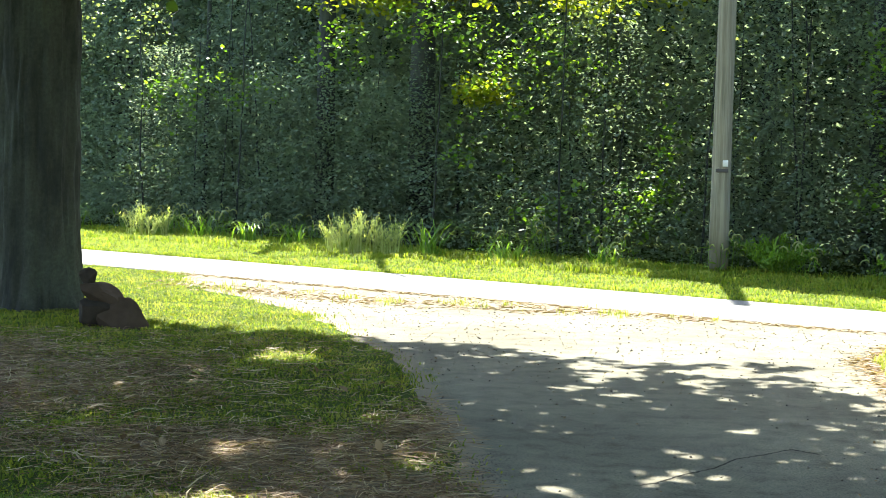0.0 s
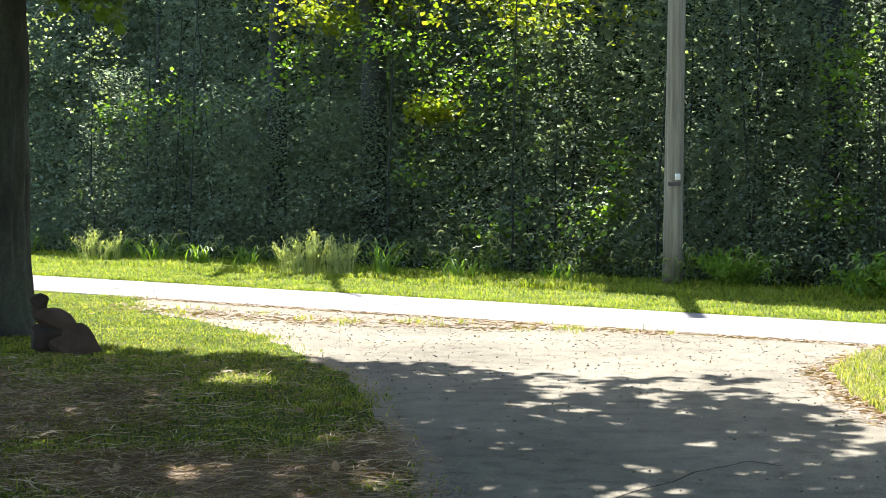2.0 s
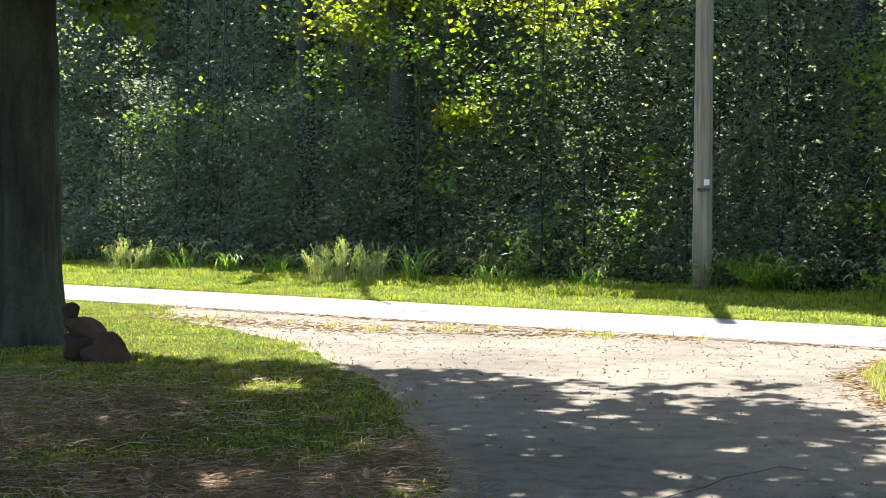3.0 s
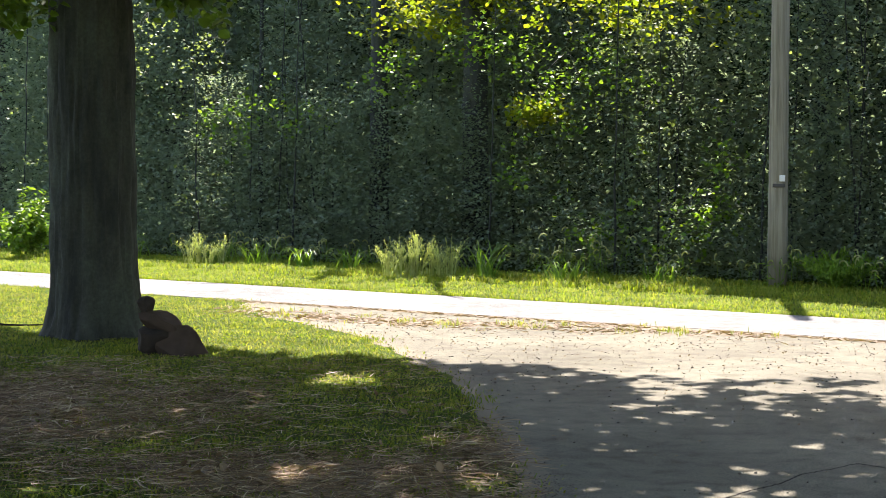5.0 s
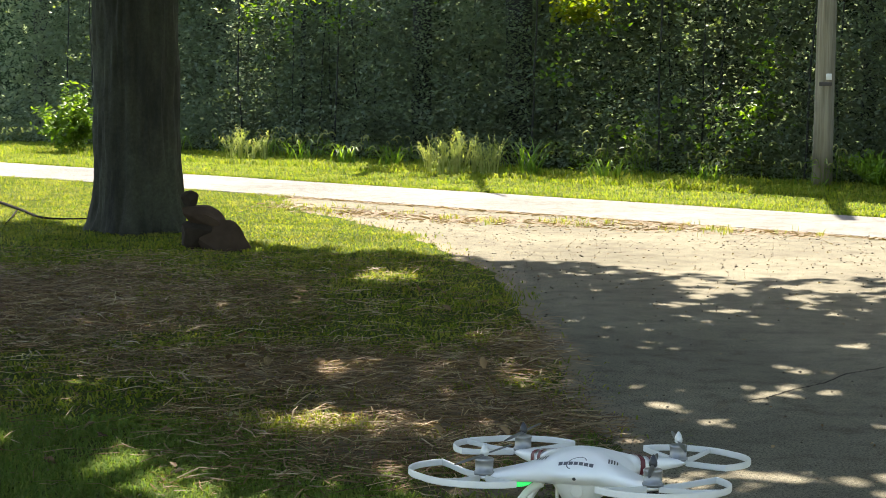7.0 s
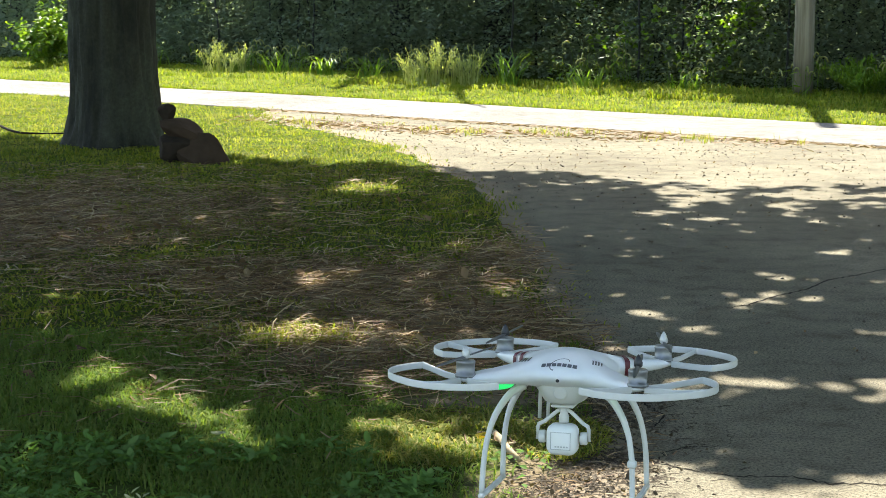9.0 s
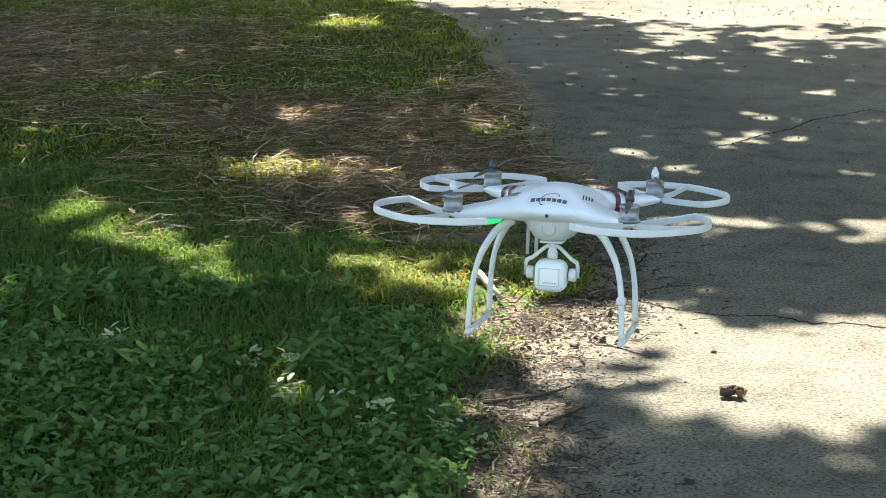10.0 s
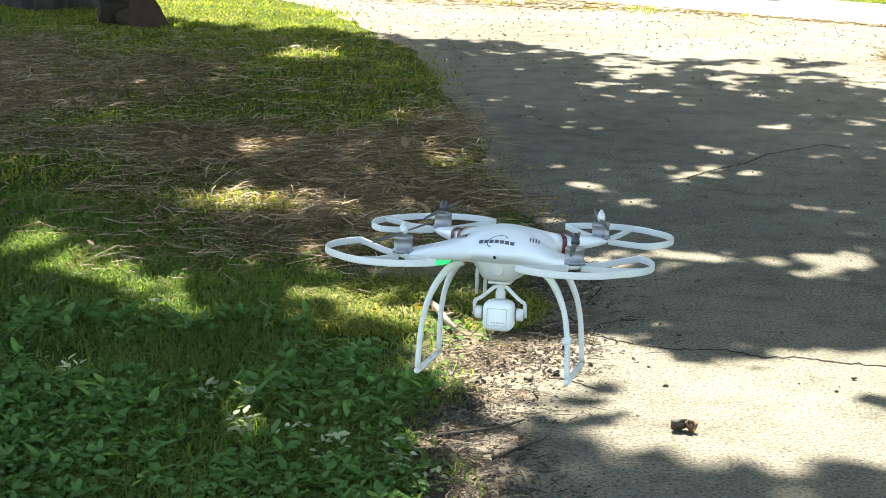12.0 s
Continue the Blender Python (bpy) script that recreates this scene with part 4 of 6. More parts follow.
# thin stems of saplings
for j in range(46):
    u, w = rng.uniform(-19, 9), rng.uniform(6.9, 9.4)
    b = lane(u, w)
    bm = bmesh.new()
    h = rng.uniform(3.5, 6.0)
    lx = rng.normal(0, 0.05)
    tube(bm, [(lx * z + 0.06 * noise.noise(Vector((z, j, 0))), 0.05 * noise.noise(Vector((z, j, 9))), z - 0.05) for z in np.linspace(0, h, 9)], [0.022 - 0.016 * i / 8 for i in range(9)], 5)
    s = tagged(part("sapling", bm, M_BARK_FAR, None, "thin bare sapling stem among the undergrowth", at=(b.x, b.y, 0)), "", "sapling", "saplings of the wood")

# far side of the wood
bm = bmesh.new()
cols = [lane(-60 + 4 * i, 17.5 + 1.2 * math.sin(i * 1.7)) for i in range(31)]
levels = [0, 2.5, 5, 7.2, 9.4]
vs = [[bm.verts.new((c.x, c.y, z - 0.1 + (1.6 * noise.noise(Vector((c.x * 0.3, c.y * 0.3, 0))) if z > 9 else 0))) for z in levels] for c in cols]
for a, b in zip(vs, vs[1:]):
    for k in range(len(levels) - 1):
        bm.faces.new((a[k], b[k], b[k + 1], a[k + 1]))
back = part("backdrop", bm, M_BACK, None, "", smooth=False)
tagged(back, "dark far depth of the wood", "backdrop", kind="structure")


# low branches of a young maple reaching out into the sun
def maple_spray(u, w, z, n, size, seed, label, stem_to, leaf=0.092, mat=None):
    n = int(n * 1.7)
    rg = np.random.default_rng(seed)
    b = lane(u, w)
    t = empty("maple_branch", (b.x, b.y, z), label, "branch", "sunlit maple branches")
    pts = []
    for i in range(n // 9):
        c = rg.normal(0, 1, 3) * np.array(size)
        pts.append(np.repeat(c[None], 9, 0) + rg.normal(0, 1, (9, 3)) * np.array([0.13, 0.13, 0.07]))
        if i % 15 == 0:
            limb("twig", t, stem_to, tuple(c), 0.007, 0.003, M_BARK_FAR, seed + i, 5)
    lv = leaves(rg, np.concatenate(pts), leaf, 0.9, 0.4)
    put("leaves", mesh_from("leaves", lv[0], lv[1], mat or M_MAPLE), t, "yellow-green sunlit leaves")
    return t


for j, (u, z, a, h, n) in enumerate(GOLDEN):
    maple_spray(u, 7.2, z, n, (a, 0.25, h), 131 + j, "sunlit yellow-green leaf spray inside the wood", (0.2, 0.8, 0.6), 0.075, M_SHRUB)
for j, (u, z, a, h, n) in enumerate(PALE):
    maple_spray(u, 7.2, z, n, (a, 0.25, h), 171 + j, "sunlit pale green leaf spray at the edge of the wood", (0.2, 0.8, 0.6), 0.065, M_WOODLIT)
SPRAY = "yellow-green maple branch hanging into the sun"
maple_spray(-9.1, 7.95, 4.15, 300, (0.55, 0.35, 0.2), 1, SPRAY, (1.0, 1.4, 1.0))
maple_spray(-8.2, 7.95, 4.5, 340, (0.6, 0.35, 0.2), 2, SPRAY, (0.3, 1.4, 0.8))
maple_spray(-7.2, 7.95, 4.6, 300, (0.6, 0.35, 0.2), 5, SPRAY, (0.3, 1.4, 0.8))
maple_spray(-5.3, 7.95, 4.3, 480, (0.75, 0.4, 0.3), 3, SPRAY, (-0.6, 1.4, 0.8))
maple_spray(-3.9, 7.6, 4.3, 300, (0.6, 0.4, 0.3), 6, SPRAY, (-0.6, 1.4, 0.8))
maple_spray(1.6, 7.4, 4.2, 260, (0.3, 0.3, 0.3), 9, SPRAY, (0.4, 1.4, 1.0))
maple_spray(-6.6, 7.7, 2.55, 260, (0.22, 0.12, 0.1), 7, "sunlit yellow-green leaf spray inside the wood", (0.2, 0.8, 0.6), 0.09)


# ---- grasses ----
def scatter(rng, n, x0, x1, y0, y1):
    return rng.uniform(x0, x1, n), rng.uniform(y0, y1, n)


def on_lawn(x, y, gap=0.03):
    return (x < np.interp(y, LEFT_Y, LEFT_X) - gap) & (lane_w(x, y) < -0.05)


def flat(x, y, z=-0.004):
    return np.stack([x, y, np.full(len(x), z)], 1)


rng = np.random.default_rng(21)
# near lawn
x, y = scatter(rng, 110000, -3.2, 0.1, 3.2, 7.8)
d = field(x, y, 1.1, 1.0) + 0.6 * field(x, y, 3.7, 2.0)
bald = np.maximum(patch(x, y, STRAW_LIES), patch(x, y, BARE_EARTH)) + 0.3 * field(x, y, 2.6, 5.0) + 0.25 * rng.uniform(-1, 1, len(x))
near_stick = np.abs((x + 0.49) * 0.956 + (y - 6.14) * 0.292) < 0.05
near_stick &= np.abs(y - 5.96) < 0.24
k = on_lawn(x, y) & (d > -0.75 + 0.5 * rng.uniform(-1, 1, len(x))) & ((bald < 0) | (rng.uniform(0, 1, len(x)) < 0.08)) & ~near_stick & ((x < -0.85) | (y < 5.3) | (y > 6.5) | (rng.uniform(0, 1, len(x)) < 0.3))
stuff("lawn_grass", blades(rng, flat(x[k], y[k]), 0.042, 0.0055, 1.3), M_LAWN, "short green lawn grass in dappled shade", "grass")
x, y = scatter(rng, 225000, -10, 0.2, 7.6, 24.5)
d = field(x, y, 0.6, 1.0) + 0.6 * field(x, y, 2.2, 2.0)
bald = 0.8 * patch(x, y, STRAW_LIES) + 0.45 * field(x, y, 1.3, 5.0) + 0.3 * field(x, y, 4.0, 2.0) + 0.4 * rng.uniform(-1, 1, len(x))
k = on_lawn(x + rng.normal(0, 0.13, len(x)) + 0.2 * field(x, y, 1.6, 9.0) + 0.1 * field(x, y, 5.0, 3.0), y) & (d > np.interp(y, [8, 12, 16], [-0.65, -0.75, -1.2]) + 0.4 * rng.uniform(-1, 1, len(x))) & ((bald < 0.12) | (rng.uniform(0, 1, len(x)) < 0.16))
stuff("lawn_grass", blades(rng, flat(x[k], y[k]), 0.034 + 0.026 * np.clip(field(x[k], y[k], 2.0, 6.6) + 0.6 * field(x[k], y[k], 6.0, 1.6), -0.7, 1.2), 0.010, 1.5), M_GRASS, "patchy lawn grass between the maple and the driveway", "grass")
x, y = scatter(rng, 6500, -1.0, -0.08, 5.5, 6.5)
near_stick = (np.abs((x + 0.49) * 0.956 + (y - 6.14) * 0.292) < 0.06) & (np.abs(y - 5.96) < 0.26)
k = on_lawn(x, y, -0.02) & (patch(x, y, [(-0.72, 6.12, 0.42, 0.4), (-0.26, 6.1, 0.17, 0.3)]) + 0.5 * field(x, y, 3.6, 4.4) > 0.1) & ~near_stick
stuff("lawn_grass", blades(rng, flat(x[k], y[k]), 0.042, 0.006, 1.7), M_TUFT, "yellow-green grass tuft at the driveway's edge", "grass")
x, y = scatter(rng, 1500, -1.95, -0.95, 7.4, 8.1)
k = patch(x, y, [(-1.5, 7.8, 0.4, 0.25)]) + 0.5 * field(x, y, 3.0, 6.4) > 0.0
stuff("lawn_grass", blades(rng, flat(x[k], y[k]), 0.07, 0.006, 1.2), M_TUFT, "yellow-green tuft among the straw", "grass")
# grass beside the other edge of the driveway
x, y = scatter(rng, 34000, 2.4, 4.8, 10, 17.5)
k = (x > np.interp(y, RIGHT_Y, RIGHT_X) + 0.02) & (lane_w(x, y) < -0.1)
stuff("lawn_grass", blades(rng, flat(x[k], y[k]), 0.05, 0.008, 1.3), M_GRASS, "sunlit yellow-green grass at the driveway's mouth", "grass")
# dry rim of that grass
y = rng.uniform(10.5, 17.3, 5200)
x = np.interp(y, RIGHT_Y, RIGHT_X) + rng.normal(0.06, 0.13, 5200)
k = (lane_w(x, y) < -0.1) & (field(x, y, 2.2, 3.3) > -0.3)
stuff("roadside_litter", needles(rng, flat(x[k], y[k], 0.006), 0.09, 0.008), M_STRAW, "dry grass and leaf litter round the grass at the driveway's mouth", "litter")
k = (lane_w(x, y) < -0.1) & (x > np.interp(y, RIGHT_Y, RIGHT_X)) & (rng.uniform(0, 1, 5200) < 0.5)
stuff("lawn_grass", blades(rng, flat(x[k], y[k]), 0.09, 0.008, 1.2), M_TUFT, "dry uneven grass tufts at the driveway's mouth", "grass")
# verge between the road and the wood
u, w = rng.uniform(-21, 9, 150000), ROAD_WIDE + 0.02 + 4.6 * rng.uniform(0, 1, 150000) ** 1.2
x, y = EDGE.x + ALONG.x * u + ACROSS.x * w, EDGE.y + ALONG.y * u + ACROSS.y * w
pp = flat(x, y)
tall = np.clip((w - ROAD_WIDE - 1.2) / 3.0, 0, 1)
k = rng.uniform(0, 1, len(x)) < 0.75
q = pp[k & (tall < 0.35)]
a = blades(rng, q, 0.05 + 0.04 * np.clip(field(q[:, 0], q[:, 1], 2.5, 6.6), -0.7, 1), 0.012, 1.5)
stuff("verge_grass", a, M_VERGE, "bright sunlit grass strip beside the road", "grass")
q = pp[k & (tall >= 0.35)]
a = blades(rng, q, 0.095 + 0.09 * np.clip(field(q[:, 0], q[:, 1], 1.7, 4.6), -0.6, 1), 0.014, 1.3)
stuff("tall_verge_grass", a, M_VERGE, "taller sunlit grass at the foot of the wood", "grass")

# tufts in the strip of grit along the road
x = rng.uniform(-4.6, 1.6, 9000)
y = np.interp(x, [-4.6, -2.0, 0.5, 1.6], [20.3, 18.7, 18.15, 17.75]) + rng.normal(0, 0.26, 9000)
d = field(x, y, 2.6, 6.0)
k = (d > 0.12) & (rng.uniform(0, 1, len(x)) < 0.3) & (lane_w(x, y) < -0.05)
stuff("grass_tufts", blades(rng, flat(x[k], y[k], -0.002), 0.075, 0.008, 1.1), M_TUFT, "thin weedy tufts between driveway and road", "grass")
k = (d > -0.35) & (d < 0.3) & (lane_w(x, y) < -0.05) & (rng.uniform(0, 1, len(x)) < 0.5)
lu, lw = rng.uniform(-6, 6.5, 3400), -0.1 - 0.16 * rng.uniform(0, 1, 3400) ** 2
lk = field(lu, lw, 0.9, 3.0) > -0.25
lx, ly = EDGE.x + ALONG.x * lu + ACROSS.x * lw, EDGE.y + ALONG.y * lu + ACROSS.y * lw
x, y = np.concatenate([x[k], lx[lk]]), np.concatenate([y[k], ly[lk]])
k = np.ones(len(x), bool)
stuff("roadside_litter", needles(rng, flat(x[k], y[k], 0.005), 0.07, 0.012), M_DEAD, "dry grass and grit beside the road", "litter")

# dry straw and needles
x, y = scatter(rng, 105000, -6, 0.5, 5.6, 15)
d = 0.8 * patch(x, y, STRAW_LIES) + 0.45 * field(x, y, 1.3, 5.0) + 0.4 * rng.uniform(-1, 1, len(x))
k = (x < np.interp(y, LEFT_Y, LEFT_X) + 0.12 * rng.uniform(-1, 1, len(x))) & ((d > 0.0) | (rng.uniform(0, 1, len(x)) < np.where(y < 6.9, 0.02, 0.09)))
stuff("dry_straw", needles(rng, np.stack([x[k], y[k], rng.uniform(0.004, 0.04, k.sum())], 1), 0.15, 0.0038), M_STRAW, "fallen brown pine straw and dry stalks on the lawn", "straw")
x, y = scatter(rng, 5200, -6, 0.1, 6.4, 15)
d = 0.8 * patch(x, y, STRAW_LIES) + 0.5 * field(x, y, 1.6, 8.0)
k = on_lawn(x, y, 0.0) & (d > rng.uniform(-0.7, 0.3, len(x)))
stuff("dry_stalks", needles(rng, np.stack([x[k], y[k], rng.uniform(0.01, 0.05, k.sum())], 1), 0.2, 0.0055), M_STALK, "pale dry stalks lying on the straw and moss", "straw")
x, y = scatter(rng, 5000, -0.75, 0.0, 3.4, 5.4)
gap = np.interp(y, LEFT_Y, LEFT_X) - x
k = (gap > -0.03) & (gap < 0.45) & (field(x, y, 3.2, 7.0) + 0.5 * field(x, y, 9.0, 2.0) > 0.25 - gap + 0.3 * rng.uniform(-1, 1, len(x)))
stuff("lawn_grass", blades(rng, flat(x[k], y[k]), 0.05, 0.004, 1.2), M_LAWN, "thin grass creeping over the driveway's edge", "grass")
x = rng.uniform(-0.7, 0.5, 5200)
y = rng.uniform(3.3, 7.2, 5200)
k = (np.abs(x - np.interp(y, LEFT_Y, LEFT_X)) < 0.22 * rng.uniform(0, 1, 5200) + 0.02) & (rng.uniform(0, 1, 5200) < 0.55)
stuff("edge_litter", needles(rng, flat(x[k], y[k], 0.004), 0.07, 0.004), M_STRAW, "dry litter along the driveway's edge", "litter")

x, y = scatter(rng, 150, -4.5, 0.1, 6.6, 12.5)
k = on_lawn(x, y, 0.0)
stuff("fallen_leaves", leaves(rng, flat(x[k], y[k], 0.03), 0.055, 0.6, 0.0, 0.35, 0.5), M_DEAD, "brown fallen leaves among the straw", "leaves")

# broad-leaved weeds
x, y = scatter(rng, 33000, -2.6, -0.25, 3.4, 6.6)
d = field(x, y, 1.4, 9.0)
k = on_lawn(x, y, 0.1) & (d > np.interp(y, [3.4, 5.0, 6.6], [-0.3, -0.1, 0.35]) + 0.45 * rng.uniform(-1, 1, len(x)) + np.where(((x > -0.95) & (y > 5.6)) | (y > 5.85) | ((x > -0.6) & (y > 5.2)), 0.8, 0.1))
pp = flat(x[k], y[k], 0.0)
pp[:, 2] = rng.uniform(0.008, 0.055, len(pp))
stuff("lawn_weeds", leaves(rng, pp, 0.0165 * rng.choice([0.6, 0.9, 1.0, 1.5], len(pp)), 0.78, -0.15, 0.2, 0.6, 0.3), M_WEED, "broad-leaved green weeds in the lawn", "weeds")

x, y = scatter(rng, 3700, -2.6, -0.3, 3.4, 5.9)
d = field(x, y, 1.4, 9.0) + 0.4 * field(x, y, 4.0, 3.0)
k = on_lawn(x, y, 0.12) & (d > -0.25 + 0.3 * rng.uniform(-1, 1, len(x))) & ((x < -0.85) | (y < 5.55)) & ((x < -0.6) | (y < 5.2))
pp = flat(x[k], y[k], 0.0)
pp[:, 2] = rng.uniform(0.008, 0.04, len(pp))
pp = np.repeat(pp, 8, 0) + rng.normal(0, 0.005, (8 * len(pp), 3))
stuff("lawn_weeds", leaves(rng, pp, 0.027 * rng.choice([0.6, 0.9, 1.0, 1.6], len(pp)), 0.42, -0.3, 0.2, 0.55, 0.3), M_WEED, "long-leaved green weeds in the shaded lawn", "weeds")

# weed rosettes with the flecks of sun put into their paler leaf colour
pp = []
for rx, ry, rn in ((-0.88, 4.66, 9), (-0.64, 4.44, 10), (-0.6, 4.5, 6), (-0.74, 4.65, 7), (-0.48, 4.48, 8), (-0.42, 4.41, 7), (-0.34, 4.31, 8), (-1.02, 4.92, 6), (-0.94, 4.95, 7), (-0.9, 4.72, 6), (-1.5, 5.16, 6)):
    pp.append(np.array([(rx, ry, 0.035)]) + rng.normal(0, 0.017, (2 * rn, 3)))
stuff("sunfleck_weeds", leaves(rng, np.concatenate(pp), 0.029, 0.5, -0.3, 0.2, 0.3, 0.3), M_PALE, "rosettes of broad weed leaves coloured pale as if sunlit, in the lawn", "weeds")

# leaf litter on the driveway
x, y = scatter(rng, 9000, -4.5, 4.5, 5.5, 19.8)
k = ~on_lawn(x, y, -0.05) & (x < np.interp(y, RIGHT_Y, RIGHT_X)) & (lane_w(x, y) < 0) & (rng.uniform(0, 1, 9000) < np.interp(y, [5.5, 12, 14, 18], [0.03, 0.1, 0.55, 1.0]))
stuff("leaf_litter", leaves(rng, flat(x[k], y[k], 0.006), 0.014, 0.7, -0.1, 0.3, 0.8), M_DEAD, "small dead leaves and bits scattered on the driveway", "litter")


# cracks in the asphalt
def crack(pts, wide, seed):
    fine = []
    for a, b in zip(pts, pts[1:]):
        n = max(2, int(math.hypot(b[0] - a[0], b[1] - a[1]) / 0.02))
        fine += [(a[0] + (b[0] - a[0]) * i / n, a[1] + (b[1] - a[1]) * i / n) for i in range(n)]
    fine.append(pts[-1])
    bm = bmesh.new()
    vs = []
    for i, (x, y) in enumerate(fine):
        jx, jy = 0.02 * noise.noise(Vector((i * 0.8, seed, 0))), 0.03 * noise.noise(Vector((i * 0.8, seed, 5)))
        w = wide * (0.55 + 0.9 * abs(noise.noise(Vector((i * 0.23, seed, 9))))) * min(1, 0.2 + 0.25 * i, 0.2 + 0.25 * (len(fine) - 1 - i))
        q, o = fine[min(i + 1, len(fine) - 1)], fine[max(i - 1, 0)]
        d = Vector((q[0] - o[0], q[1] - o[1])).normalized()
        vs.append((bm.verts.new((x + jx - d.y * w, y + jy + d.x * w, 0.0016)), bm.verts.new((x + jx + d.y * w, y + jy - d.x * w, 0.0016))))
    for a, b in zip(vs, vs[1:]):
        bm.faces.new((a[0], a[1], b[1], b[0]))
    return part("crack", bm, M_CRACK, drive, "dark crack filled with dirt", smooth=False)


crack([(0.213, 5.744), (0.338, 5.709), (0.491, 5.731), (0.603, 5.655), (0.716, 5.678), (0.831, 5.636), (0.981, 5.607), (1.4, 5.53), (2.0, 5.5)], 0.006, 1)
crack([(-0.175, 6.423), (-0.097, 6.213), (-0.029, 6.113), (0.049, 5.873), (0.14, 5.789), (0.233, 5.75)], 0.006, 2)
crack([(-0.053, 5.788), (0.016, 5.609), (0.004, 5.467), (0.048, 5.4)], 0.006, 3)
crack([(0.052, 5.803), (0.091, 5.988), (0.184, 6.077), (0.279, 6.053)], 0.005, 4)
crack([(-0.14, 5.705), (-0.093, 5.516), (-0.08, 5.342), (-0.02, 5.327), (0.1, 5.22)], 0.006, 5)
crack([(0.42, 8.72), (0.53, 8.81), (0.68, 9.07), (0.86, 9.3), (1.0, 9.61), (1.16, 9.77), (1.34, 10.0), (1.52, 9.82)], 0.009, 6)
crack([(-0.15, 6.9), (0.0, 6.75), (0.1, 6.5), (0.05, 6.3)], 0.006, 7)


# ---- grit and crumbs along the driveway's edge ----
def crumbs(rng, pos, size):
    n = len(pos)
    base = np.array([[1, 0, 0], [-1, 0, 0], [0, 1, 0], [0, -1, 0], [0, 0, 0.8], [0, 0, -0.3]], float)
    s = size * rng.uniform(0.4, 1.6, n) ** 1.5
    a = rng.uniform(0, math.tau, n)
    b = base[None] * (1 + 0.35 * rng.uniform(-1, 1, (n, 6, 3)))
    x = b[:, :, 0] * np.cos(a)[:, None] - b[:, :, 1] * np.sin(a)[:, None]
    y = b[:, :, 0] * np.sin(a)[:, None] + b[:, :, 1] * np.cos(a)[:, None]
    v = np.stack([x, y, b[:, :, 2]], 2) * s[:, None, None] + pos[:, None]
    f = np.array([[0, 2, 4], [2, 1, 4], [1, 3, 4], [3, 0, 4], [2, 0, 5], [1, 2, 5], [3, 1, 5], [0, 3, 5]])
    return v.reshape(-1, 3), (np.arange(n)[:, None, None] * 6 + f[None]).reshape(-1, 3)


rng = np.random.default_rng(77)
y = 3.2 + 6.3 * rng.uniform(0, 1, 9000) ** 1.7
x = np.interp(y, LEFT_Y, LEFT_X) + rng.normal(0.04, 0.13, 9000)
stuff("edge_grit", crumbs(rng, flat(x, y, 0.001), 0.003), M_GRIT, "loose grey grit and crumbs along the driveway's edge", "grit")
y = rng.uniform(3.6, 6.8, 2800)
x = np.interp(y, LEFT_Y, LEFT_X) + rng.normal(0.0, 0.15, 2800)
k = field(x, y, 5.0, 2.2) + 0.5 * field(x, y, 13.0, 6.0) > -0.05
stuff("bark_chips", crumbs(rng, flat(x[k], y[k], 0.001), 0.0035), M_CHIP, "dark bits of bark and debris along the driveway's edge", "litter")
x, y = scatter(rng, 6000, -4.5, 4.5, 5, 20.0)
k = ~on_lawn(x, y, -0.05) & (x < np.interp(y, RIGHT_Y, RIGHT_X)) & (lane_w(x, y) < 0.1)
k &= rng.uniform(0, 1, 6000) < np.interp(y, [5, 11, 15, 18], [0.15, 0.3, 0.8, 1.0])
stuff("driveway_grit", crumbs(rng, flat(x[k], y[k], 0.003), 0.0065), M_GRIT, "small stones and bits on the driveway's mouth", "grit")


y = rng.uniform(3.5, 6.9, 1500)
x = np.interp(y, LEFT_Y, LEFT_X) + rng.normal(-0.05, 0.16, 1500)
k = field(x, y, 4.0, 5.2) > -0.15
stuff("leaf_crumbs", leaves(rng, flat(x[k], y[k], 0.006), 0.016, 0.7, -0.1, 0.3, 0.7), M_BROWN, "broken brown leaf bits along the driveway's edge", "litter")
y = rng.uniform(3.5, 6.9, 4200)
x = np.interp(y, LEFT_Y, LEFT_X) + rng.normal(-0.04, 0.15, 4200)
k = field(x, y, 3.4, 1.2) > -0.2
stuff("edge_litter", needles(rng, flat(x[k], y[k], 0.004), 0.055, 0.0035), M_TWIG, "dark bits of stalk and twig along the driveway's edge", "litter")


